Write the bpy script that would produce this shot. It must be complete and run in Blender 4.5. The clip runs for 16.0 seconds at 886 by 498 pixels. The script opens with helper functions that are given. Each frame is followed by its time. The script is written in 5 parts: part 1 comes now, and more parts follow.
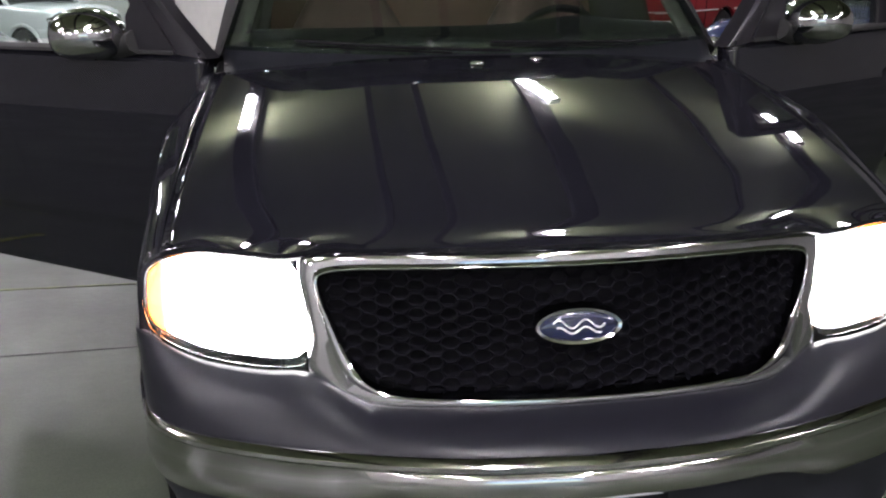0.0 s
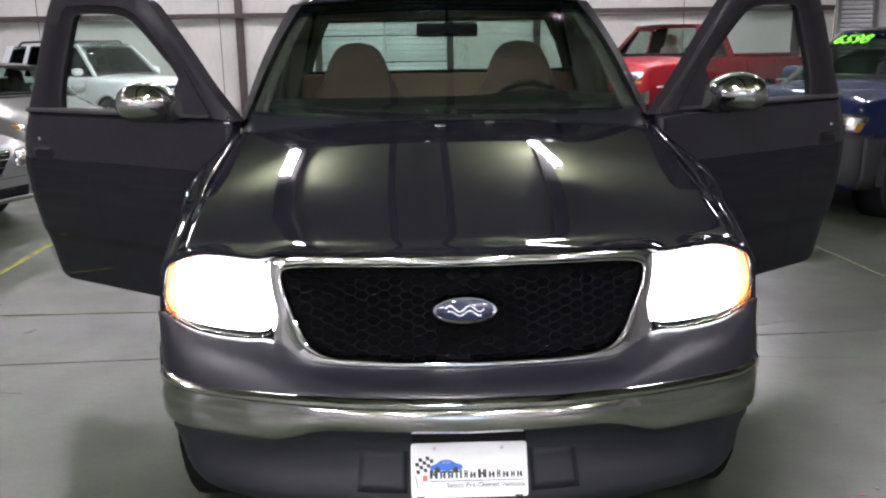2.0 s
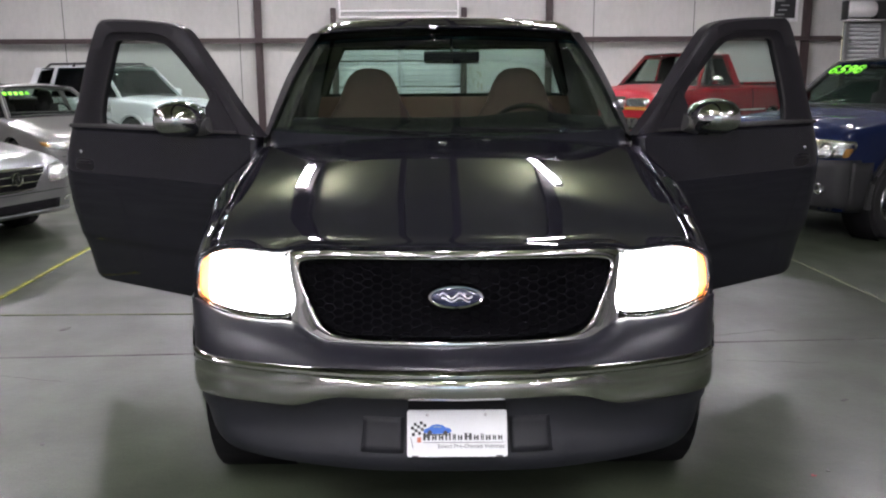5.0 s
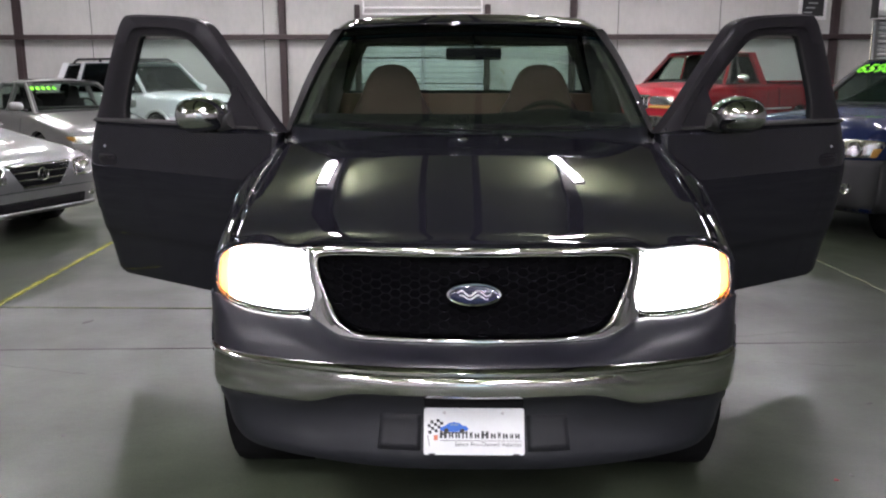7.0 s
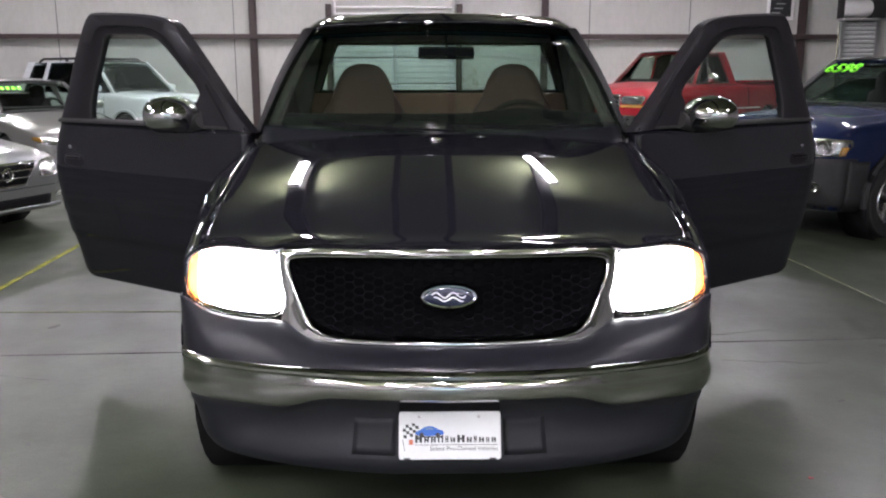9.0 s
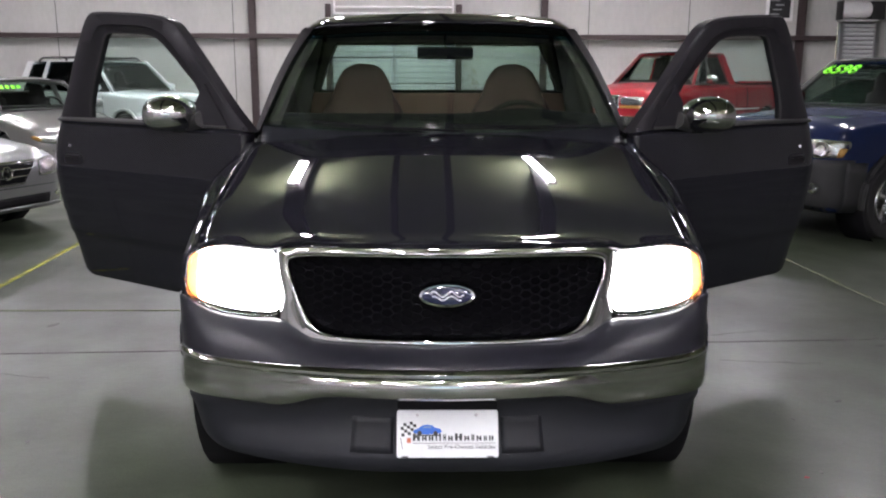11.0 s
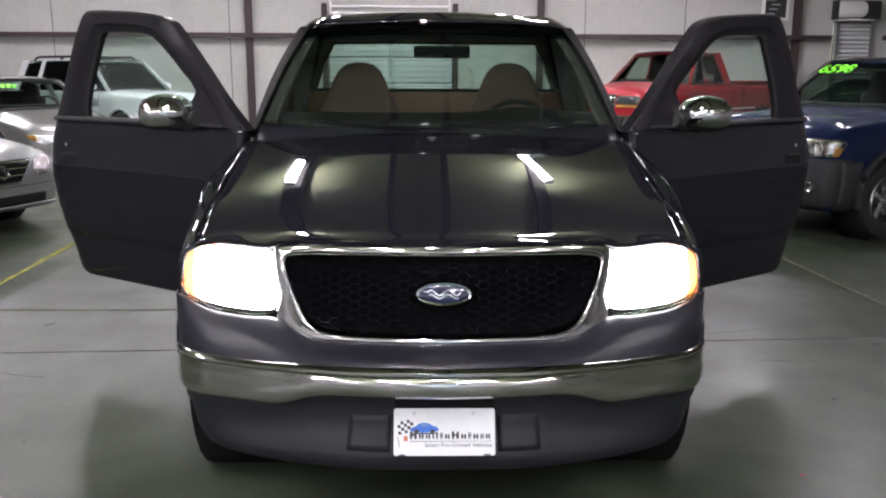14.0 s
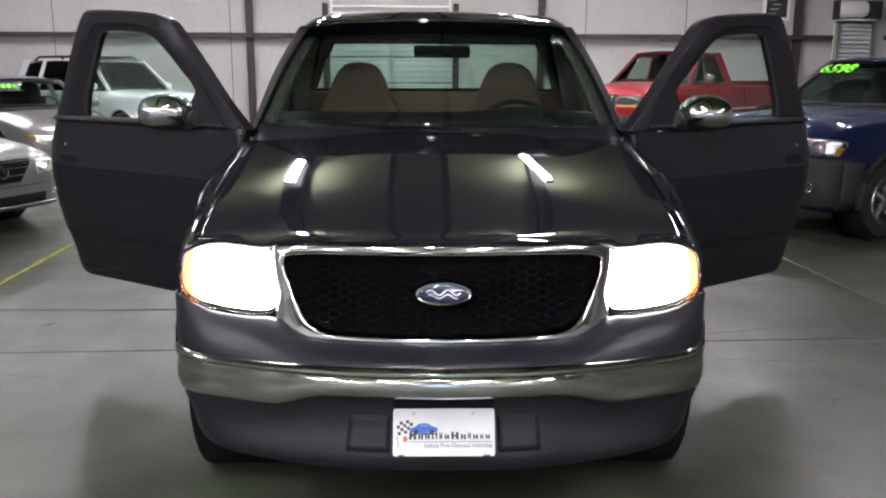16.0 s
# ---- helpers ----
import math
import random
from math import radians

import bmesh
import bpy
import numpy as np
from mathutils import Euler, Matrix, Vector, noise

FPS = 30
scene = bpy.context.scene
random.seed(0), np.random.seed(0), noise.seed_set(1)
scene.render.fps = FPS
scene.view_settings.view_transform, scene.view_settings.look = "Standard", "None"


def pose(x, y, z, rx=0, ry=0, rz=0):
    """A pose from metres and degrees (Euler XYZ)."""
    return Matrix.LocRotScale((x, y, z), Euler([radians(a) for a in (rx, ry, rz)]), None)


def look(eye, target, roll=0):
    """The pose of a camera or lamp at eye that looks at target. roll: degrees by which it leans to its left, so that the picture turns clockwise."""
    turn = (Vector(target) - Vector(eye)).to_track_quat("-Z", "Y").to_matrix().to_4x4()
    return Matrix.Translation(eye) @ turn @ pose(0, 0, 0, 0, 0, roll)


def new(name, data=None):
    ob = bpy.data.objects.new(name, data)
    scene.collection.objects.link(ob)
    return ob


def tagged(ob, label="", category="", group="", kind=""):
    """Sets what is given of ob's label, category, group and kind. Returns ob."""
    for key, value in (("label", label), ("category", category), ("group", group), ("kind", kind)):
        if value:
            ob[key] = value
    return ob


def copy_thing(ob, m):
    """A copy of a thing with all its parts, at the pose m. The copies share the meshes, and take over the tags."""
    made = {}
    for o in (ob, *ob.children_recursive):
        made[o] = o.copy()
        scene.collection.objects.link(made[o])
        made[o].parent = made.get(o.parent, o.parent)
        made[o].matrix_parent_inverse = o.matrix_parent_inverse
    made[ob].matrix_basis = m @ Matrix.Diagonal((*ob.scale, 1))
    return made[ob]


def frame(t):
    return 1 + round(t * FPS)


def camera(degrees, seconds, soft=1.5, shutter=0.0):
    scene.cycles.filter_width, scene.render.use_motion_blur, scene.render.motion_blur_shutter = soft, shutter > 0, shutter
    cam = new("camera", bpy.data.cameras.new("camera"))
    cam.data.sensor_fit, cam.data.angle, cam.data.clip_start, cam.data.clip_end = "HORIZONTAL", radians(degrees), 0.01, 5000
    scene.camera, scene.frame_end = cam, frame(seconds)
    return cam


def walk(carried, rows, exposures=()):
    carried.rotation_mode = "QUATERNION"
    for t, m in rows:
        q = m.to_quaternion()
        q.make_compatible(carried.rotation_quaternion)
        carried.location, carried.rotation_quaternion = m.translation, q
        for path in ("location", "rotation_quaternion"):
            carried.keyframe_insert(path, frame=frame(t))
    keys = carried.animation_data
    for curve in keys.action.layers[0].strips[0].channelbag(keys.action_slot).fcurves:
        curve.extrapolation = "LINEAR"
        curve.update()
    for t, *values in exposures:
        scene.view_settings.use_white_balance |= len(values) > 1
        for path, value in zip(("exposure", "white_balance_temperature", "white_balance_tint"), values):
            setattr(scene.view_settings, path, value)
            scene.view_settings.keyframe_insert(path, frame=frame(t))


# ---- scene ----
cam = camera(56.0, 16.0, 2.1)
PATH = [
    (0, (-0.416, -1.337, 1.469), (-0.218, 0.555, 0.854), -0.8),
    (0.5, (-0.253, -1.507, 1.485), (-0.132, 0.418, 0.955), 0.0),
    (1, (-0.163, -1.667, 1.509), (-0.104, 0.273, 1.029), -1.7),
    (1.5, (-0.144, -1.855, 1.496), (-0.113, 0.09, 1.035), -0.5),
    (2, (-0.109, -2.019, 1.502), (-0.061, -0.073, 1.042), -0.9),
    (2.5, (-0.059, -2.152, 1.501), (-0.033, -0.2, 1.065), -0.8),
    (3, (-0.03, -2.304, 1.493), (-0.018, -0.35, 1.066), -0.6),
    (3.5, (-0.042, -2.389, 1.497), (-0.035, -0.435, 1.072), -0.6),
    (4, (-0.066, -2.409, 1.499), (-0.048, -0.451, 1.09), -0.3),
    (6.5, (-0.052, -2.403, 1.501), (-0.051, -0.443, 1.1), -0.0),
    (7, (-0.052, -2.396, 1.497), (-0.087, -0.438, 1.088), -0.0),
    (7.5, (-0.056, -2.381, 1.499), (-0.054, -0.418, 1.113), -0.1),
    (8, (-0.053, -2.364, 1.495), (-0.029, -0.406, 1.089), 0.1),
    (8.5, (-0.054, -2.358, 1.494), (-0.027, -0.403, 1.076), 0.1),
    (9, (-0.055, -2.359, 1.494), (-0.026, -0.402, 1.085), 0.0),
    (11.5, (-0.053, -2.372, 1.494), (-0.021, -0.414, 1.085), 0.2),
    (12, (-0.054, -2.371, 1.492), (-0.025, -0.414, 1.081), 0.1),
    (12.5, (-0.053, -2.369, 1.493), (-0.027, -0.412, 1.08), 0.1),
    (13, (-0.053, -2.368, 1.492), (-0.025, -0.411, 1.08), 0.3),
    (13.5, (-0.055, -2.37, 1.49), (-0.015, -0.415, 1.074), 0.2),
    (14, (-0.054, -2.374, 1.491), (-0.014, -0.417, 1.081), 0.2),
    (14.5, (-0.051, -2.373, 1.49), (-0.014, -0.418, 1.073), 0.2),
    (15, (-0.049, -2.367, 1.488), (-0.006, -0.412, 1.072), 0.5),
    (15.5, (-0.049, -2.366, 1.488), (0.001, -0.41, 1.076), 0.5),
    (16, (-0.05, -2.365, 1.488), (-0.012, -0.407, 1.078), 0.2),
]
EXPOSURE = [(0, 0.72), (1, 0.88), (2, 1.0), (3, 0.98), (4, 0.78), (6.5, 0.71), (9, 0.70), (16, 0.74)]
walk(cam, [(t, look(eye, target, roll)) for t, eye, target, roll in PATH], EXPOSURE)

# ---- light ----
world = bpy.data.worlds.new("world")
world.use_nodes = True
sky = world.node_tree.nodes.new("ShaderNodeTexSky")
sky.sky_type, sky.sun_disc = "NISHITA", False
sky.sun_elevation, sky.sun_rotation = radians(48), radians(20)
world.node_tree.links.new(sky.outputs[0], world.node_tree.nodes["Background"].inputs[0])
world.node_tree.nodes["Background"].inputs[1].default_value = 0.15
scene.world = world
TUBE_POWER = 138.0
HEADLAMP_POWER = 26.0


# ---- materials ----
def mat(name, colour, rough=0.5, metal=0.0, coat=0.0, vary=0.0, scale=8.0, bump=0.0, bump_scale=60.0,
        rough_vary=0.0, lo_hi=(0.32, 0.68), stretch=None, emit=None, power=0.0, second=None, coat_rough=0.03, spec=0.5):
    m = bpy.data.materials.new(name)
    m.use_nodes = True
    nt = m.node_tree
    b = nt.nodes["Principled BSDF"]
    b.inputs["Base Color"].default_value = (*colour, 1)
    b.inputs["Roughness"].default_value = rough
    b.inputs["Metallic"].default_value = metal
    b.inputs["Coat Weight"].default_value = coat
    b.inputs["Coat Roughness"].default_value = coat_rough
    b.inputs["Specular IOR Level"].default_value = spec
    if emit:
        b.inputs["Emission Color"].default_value = (*emit, 1)
        b.inputs["Emission Strength"].default_value = power
    co = nt.nodes.new("ShaderNodeTexCoord")
    place = co.outputs["Object"]
    if stretch:
        mp = nt.nodes.new("ShaderNodeMapping")
        mp.inputs["Scale"].default_value = stretch
        nt.links.new(place, mp.inputs["Vector"])
        place = mp.outputs[0]
    if vary or rough_vary:
        n1 = nt.nodes.new("ShaderNodeTexNoise")
        n1.inputs["Scale"].default_value = scale
        n1.inputs["Detail"].default_value = 8
        n1.inputs["Roughness"].default_value = 0.6
        nt.links.new(place, n1.inputs["Vector"])
        n2 = nt.nodes.new("ShaderNodeTexNoise")
        n2.inputs["Scale"].default_value = scale * 9
        n2.inputs["Detail"].default_value = 4
        nt.links.new(place, n2.inputs["Vector"])
        mix = nt.nodes.new("ShaderNodeMath")
        mix.operation = "MULTIPLY_ADD"
        mix.inputs[1].default_value = 0.4
        nt.links.new(n2.outputs["Fac"], mix.inputs[0])
        half = nt.nodes.new("ShaderNodeMath")
        half.operation = "MULTIPLY"
        half.inputs[1].default_value = 0.6
        nt.links.new(n1.outputs["Fac"], half.inputs[0])
        nt.links.new(half.outputs[0], mix.inputs[2])
        if vary:
            ramp = nt.nodes.new("ShaderNodeValToRGB")
            lo = second or tuple(max(0, c * (1 - vary)) for c in colour)
            hi = tuple(min(1, c * (1 + vary * 0.6)) for c in colour)
            ramp.color_ramp.elements[0].color = (*lo, 1)
            ramp.color_ramp.elements[0].position = lo_hi[0]
            ramp.color_ramp.elements[1].color = (*hi, 1)
            ramp.color_ramp.elements[1].position = lo_hi[1]
            nt.links.new(mix.outputs[0], ramp.inputs[0])
            nt.links.new(ramp.outputs[0], b.inputs["Base Color"])
        if rough_vary:
            rr = nt.nodes.new("ShaderNodeMapRange")
            rr.inputs["From Min"].default_value = 0.3
            rr.inputs["From Max"].default_value = 0.7
            rr.inputs["To Min"].default_value = max(0.01, rough - rough_vary)
            rr.inputs["To Max"].default_value = min(1, rough + rough_vary)
            nt.links.new(mix.outputs[0], rr.inputs["Value"])
            nt.links.new(rr.outputs[0], b.inputs["Roughness"])
    if bump:
        nb = nt.nodes.new("ShaderNodeTexNoise")
        nb.inputs["Scale"].default_value = bump_scale
        nb.inputs["Detail"].default_value = 5
        nt.links.new(co.outputs["Object"], nb.inputs["Vector"])
        bp = nt.nodes.new("ShaderNodeBump")
        bp.inputs["Strength"].default_value = bump
        bp.inputs["Distance"].default_value = 0.004
        nt.links.new(nb.outputs["Fac"], bp.inputs["Height"])
        nt.links.new(bp.outputs[0], b.inputs["Normal"])
    return m


def glass(name, tint, gloss=0.08, rough=0.0):
    m = bpy.data.materials.new(name)
    m.use_nodes = True
    nt = m.node_tree
    nt.nodes.clear()
    out = nt.nodes.new("ShaderNodeOutputMaterial")
    tr = nt.nodes.new("ShaderNodeBsdfTransparent")
    tr.inputs[0].default_value = (*tint, 1)
    gl = nt.nodes.new("ShaderNodeBsdfGlossy")
    gl.inputs["Roughness"].default_value = rough
    gl.inputs["Color"].default_value = (1, 1, 1, 1)
    fr = nt.nodes.new("ShaderNodeFresnel")
    fr.inputs["IOR"].default_value = 1.45
    ml = nt.nodes.new("ShaderNodeMath")
    ml.operation = "MULTIPLY"
    ml.inputs[1].default_value = gloss * 10
    ml.use_clamp = True
    nt.links.new(fr.outputs[0], ml.inputs[0])
    mx = nt.nodes.new("ShaderNodeMixShader")
    nt.links.new(ml.outputs[0], mx.inputs[0])
    nt.links.new(tr.outputs[0], mx.inputs[1])
    nt.links.new(gl.outputs[0], mx.inputs[2])
    nt.links.new(mx.outputs[0], out.inputs[0])
    return m


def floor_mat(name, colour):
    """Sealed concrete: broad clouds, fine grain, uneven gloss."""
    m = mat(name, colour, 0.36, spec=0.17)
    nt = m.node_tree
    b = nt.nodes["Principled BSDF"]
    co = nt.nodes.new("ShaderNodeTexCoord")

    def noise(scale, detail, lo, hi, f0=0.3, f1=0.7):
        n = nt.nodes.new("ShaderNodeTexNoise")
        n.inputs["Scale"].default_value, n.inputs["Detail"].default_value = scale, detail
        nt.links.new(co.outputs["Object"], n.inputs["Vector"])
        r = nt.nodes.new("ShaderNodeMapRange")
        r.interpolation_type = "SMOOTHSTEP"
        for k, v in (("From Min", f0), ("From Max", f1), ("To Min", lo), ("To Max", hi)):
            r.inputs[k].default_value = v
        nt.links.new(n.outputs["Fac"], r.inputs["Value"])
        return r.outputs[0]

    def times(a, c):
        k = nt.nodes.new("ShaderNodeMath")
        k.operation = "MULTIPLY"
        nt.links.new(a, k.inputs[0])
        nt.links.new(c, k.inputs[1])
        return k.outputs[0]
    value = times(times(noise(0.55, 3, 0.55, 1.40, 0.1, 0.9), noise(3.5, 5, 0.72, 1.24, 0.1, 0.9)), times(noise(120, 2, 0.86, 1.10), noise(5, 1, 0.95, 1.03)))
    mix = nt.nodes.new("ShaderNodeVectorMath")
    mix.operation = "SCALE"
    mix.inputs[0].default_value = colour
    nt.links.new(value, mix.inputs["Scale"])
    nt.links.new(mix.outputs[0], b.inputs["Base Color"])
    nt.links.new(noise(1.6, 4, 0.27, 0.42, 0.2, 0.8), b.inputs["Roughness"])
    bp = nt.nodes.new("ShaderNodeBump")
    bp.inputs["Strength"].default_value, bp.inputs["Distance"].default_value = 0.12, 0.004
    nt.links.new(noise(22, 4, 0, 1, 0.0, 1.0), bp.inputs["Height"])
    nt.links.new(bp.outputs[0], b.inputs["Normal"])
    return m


def glow(name, colour, power):
    return mat(name, colour, 0.4, emit=colour, power=power)


M = dict(
    black=mat("black_paint", (0.0095, 0.0095, 0.0135), 0.45, coat=1.0, coat_rough=0.03, spec=0.0, vary=0.12, scale=3),
    door_frame=mat("door_frame_black", (0.014, 0.013, 0.016), 0.55, vary=0.12, scale=4, coat=0.10, coat_rough=0.12, spec=0.15),
    pillar=mat("satin_black_trim", (0.018, 0.017, 0.018), 0.6, vary=0.2, scale=10, spec=0.03),
    plastic=mat("dark_plastic", (0.0095, 0.0105, 0.0145), 0.5, vary=0.2, scale=14, bump=0.15, bump_scale=400, spec=0.4),
    # dark colour standing for the shade in openings and gaps
    inlet=mat("gap_shade", (0.0085, 0.0092, 0.0125), 0.55, spec=0.35, vary=0.2, scale=14),
    rubber=mat("rubber", (0.018, 0.018, 0.018), 0.75, vary=0.3, scale=20, bump=0.2, bump_scale=120),
    void=mat("void", (0.008, 0.008, 0.009), 0.9, spec=0.1),
    chrome=mat("chrome", (0.62, 0.62, 0.63), 0.06, metal=1.0, rough_vary=0.03, scale=6),
    satin=mat("satin_metal", (0.45, 0.45, 0.46), 0.38, metal=1.0, rough_vary=0.06, scale=12),
    bumper=mat("bumper_chrome", (0.66, 0.65, 0.65), 0.10, metal=1.0, rough_vary=0.03, scale=5),
    surround=mat("surround_chrome", (0.66, 0.66, 0.67), 0.08, metal=1.0, rough_vary=0.04, scale=7),
    mesh=mat("grille_black", (0.009, 0.009, 0.012), 0.26, vary=0.2, scale=30, spec=0.45),
    cover=mat("bumper_cover", (0.0105, 0.0105, 0.0150), 0.36, coat=0.10, coat_rough=0.3, vary=0.15, scale=9, spec=0.3),
    tan=mat("tan_cloth", (0.080, 0.048, 0.038), 0.9, vary=0.22, scale=18, bump=0.5, bump_scale=500),
    trim=mat("tan_trim", (0.42, 0.265, 0.205), 0.75, vary=0.15, scale=10),
    headliner=mat("headliner", (0.16, 0.145, 0.125), 0.95, vary=0.12, scale=12),
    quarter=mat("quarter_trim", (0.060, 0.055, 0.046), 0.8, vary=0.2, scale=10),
    dash=mat("dash_plastic", (0.0085, 0.008, 0.008), 0.7, vary=0.2, scale=12, spec=0.2),
    clear=glass("clear_glass", (0.86, 0.93, 0.90), 0.018),
    tinted=glass("tinted_glass", (0.76, 0.85, 0.81), 0.025),
    pale_glass=glass("pale_car_glass", (0.77, 0.82, 0.79), 0.002),
    shade=glass("shade_band", (0.42, 0.48, 0.48), 0.015),
    shade_edge=glass("shade_band_edge", (0.34, 0.55, 0.62), 0.015),
    car_glass=glass("car_glass", (0.50, 0.55, 0.53), 0.0004),
    privacy=glass("privacy_glass", (0.16, 0.19, 0.20), 0.012),
    lens=glass("lamp_glass", (0.97, 0.97, 0.98), 0.05),
    lamp_on=glow("headlamp_light", (1.0, 0.98, 0.97), HEADLAMP_POWER),
    amber_on=glow("signal_light", (1.0, 0.30, 0.06), 8.0),
    amber=mat("amber_lens", (0.36, 0.19, 0.045), 0.15, coat=1.0),
    lamp_off=mat("lamp_reflector", (0.58, 0.59, 0.58), 0.14, metal=1.0, bump=1.0, bump_scale=38),
    blue_badge=mat("badge_blue", (0.007, 0.010, 0.040), 0.2, coat=1.0),
    white_paint=mat("white_enamel", (0.78, 0.78, 0.77), 0.35, vary=0.04, scale=10),
    plate_white=mat("plate_white", (0.58, 0.60, 0.61), 0.4, vary=0.05, scale=16),
    ink=mat("black_ink", (0.02, 0.02, 0.022), 0.5),
    steel_ink=mat("steel_blue_ink", (0.12, 0.20, 0.33), 0.5),
    blue_ink=mat("blue_ink", (0.02, 0.11, 0.45), 0.5),
    red_ink=mat("red_ink", (0.45, 0.12, 0.06), 0.5),
    lime=mat("lime_marker", (0.22, 0.95, 0.02), 0.6, emit=(0.2, 1.0, 0.0), power=0.0),
    silver=mat("silver_paint", (0.190, 0.197, 0.200), 0.30, metal=0.65, coat=1.0, vary=0.05, scale=4),
    champagne=mat("champagne_paint", (0.215, 0.214, 0.208), 0.32, metal=0.6, coat=1.0, vary=0.05, scale=4),
    white_car=mat("white_paint", (0.66, 0.69, 0.70), 0.3, coat=1.0, vary=0.04, scale=4),
    grey_car=mat("grey_paint", (0.20, 0.21, 0.21), 0.32, metal=0.6, coat=1.0, vary=0.05, scale=4),
    red=mat("red_paint", (0.23, 0.007, 0.014), 0.40, coat=0.35, coat_rough=0.1, spec=0.2, vary=0.08, scale=4),
    blue=mat("blue_paint", (0.005, 0.011, 0.042), 0.6, metal=0.0, coat=0.45, coat_rough=0.04, spec=0.05, vary=0.08, scale=4),
    cladding=mat("grey_cladding", (0.017, 0.0175, 0.019), 0.6, vary=0.15, scale=10),
    tyre=mat("tyre", (0.014, 0.014, 0.015), 0.8, vary=0.3, scale=30, bump=0.3, bump_scale=150),
    alloy=mat("alloy", (0.55, 0.55, 0.56), 0.25, metal=1.0, rough_vary=0.06, scale=10),
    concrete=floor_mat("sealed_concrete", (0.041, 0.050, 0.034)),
    mould=mat("mould_stain", (0.33, 0.30, 0.24), 0.9, vary=0.3, scale=20),
    joint=mat("joint_filler", (0.08, 0.08, 0.075), 0.8, vary=0.3, scale=20),
    yellow=mat("yellow_line", (0.21, 0.215, 0.020), 0.7, spec=0.2, vary=0.5, scale=9, second=(0.085, 0.092, 0.030), lo_hi=(0.40, 0.56)),
    yellow_worn=mat("worn_yellow_line", (0.085, 0.096, 0.030), 0.6, vary=0.4, scale=9, second=(0.046, 0.055, 0.036), lo_hi=(0.42, 0.60)),
    wall=mat("wall_panel", (0.44, 0.440, 0.418), 0.75, vary=0.10, scale=1.1, stretch=(1, 1, 0.45), lo_hi=(0.28, 0.6), bump=0.12, bump_scale=9),
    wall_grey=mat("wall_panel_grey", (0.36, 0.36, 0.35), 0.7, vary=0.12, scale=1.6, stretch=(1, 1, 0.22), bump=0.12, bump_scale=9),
    # darker copy of the wall panel, so the open doors mirror less light
    wall_dim=mat("wall_panel_dimmed", (0.20, 0.20, 0.19), 0.7, vary=0.12, scale=1.6, stretch=(1, 1, 0.22), bump=0.12, bump_scale=9),
    steel=mat("primer_steel", (0.040, 0.026, 0.026), 0.6, vary=0.2, scale=8),
    purlin=mat("dark_purlin", (0.028, 0.025, 0.024), 0.7, vary=0.2, scale=8, spec=0.1),
    # ceiling out of view; dark olive sets the tone of its reflection in the hood
    ceiling=mat("ceiling_vinyl", (0.210, 0.240, 0.135), 0.8, vary=0.06, scale=1.5, bump=0.15, bump_scale=6),
    shutter=mat("shutter_white", (0.62, 0.63, 0.63), 0.45, vary=0.08, scale=8),
    shutter_grey=mat("shutter_grey", (0.34, 0.345, 0.35), 0.45, vary=0.08, scale=8),
    tube=glow("tube_light", (1.03, 0.965, 1.05), TUBE_POWER),
)


# ---- building helpers ----
def part(name, bm, material, parent=None, label="", smooth=True, solid=0.0, bevel=0.0, offset=-1.0, angle=40):
    """Link bm as one mesh object under a thing or a part."""
    bmesh.ops.recalc_face_normals(bm, faces=bm.faces)
    me = bpy.data.meshes.new(name)
    bm.to_mesh(me)
    bm.free()
    me.materials.append(M[material] if isinstance(material, str) else material)
    if smooth:
        me.shade_smooth()
        me.set_sharp_from_angle(angle=radians(angle))
    ob = new(name, me)
    ob.parent = parent
    if solid:
        md = ob.modifiers.new("solid", "SOLIDIFY")
        md.thickness, md.offset = solid, offset
    if bevel:
        md = ob.modifiers.new("bevel", "BEVEL")
        md.width, md.segments, md.limit_method = bevel, 2, "ANGLE"
    if label:
        tagged(ob, label)
    return ob


def thing(name, label, category, group="", at=(0, 0, 0)):
    e = new(name)
    e.location = at
    e.empty_display_size = 0.1
    return tagged(e, label, category, group)


def smooth_line(pts, n):
    """n points of a Catmull-Rom curve through pts."""
    p = np.array(pts, float)
    p = np.vstack([2 * p[0] - p[1], p, 2 * p[-1] - p[-2]])
    k = len(p) - 3
    out = []
    for t in np.linspace(0, k, n):
        i = min(int(t), k - 1)
        f = t - i
        a, b, c, d = p[i : i + 4]
        out.append(0.5 * (2 * b + (c - a) * f + (2 * a - 5 * b + 4 * c - d) * f * f + (3 * b - a - 3 * c + d) * f**3))
    return np.array(out)


def curve1(xs, ys):
    """A smooth function through (xs, ys)."""
    line = smooth_line(list(zip(xs, ys)), 200)
    return lambda v: float(np.interp(v, line[:, 0], line[:, 1]))


def sheet(f, us, vs, bm=None, wrap=False):
    """A grid of quads over f(u, v)."""
    bm = bm or bmesh.new()
    rows = [[bm.verts.new(f(u, v)) for u in us] for v in vs]
    for a, b in zip(rows, rows[1:]):
        n = len(a)
        for i in range(n if wrap else n - 1):
            bm.faces.new((a[i], a[(i + 1) % n], b[(i + 1) % n], b[i]))
    return bm


def loft(rings, closed=True, caps=True, bm=None):
    bm = bm or bmesh.new()
    rows = [[bm.verts.new(p) for p in r] for r in rings]
    for a, b in zip(rows, rows[1:]):
        n = len(a)
        for i in range(n if closed else n - 1):
            bm.faces.new((a[i], a[(i + 1) % n], b[(i + 1) % n], b[i]))
    if caps and closed:
        bm.faces.new(rows[0][::-1])
        bm.faces.new(rows[-1])
    return bm


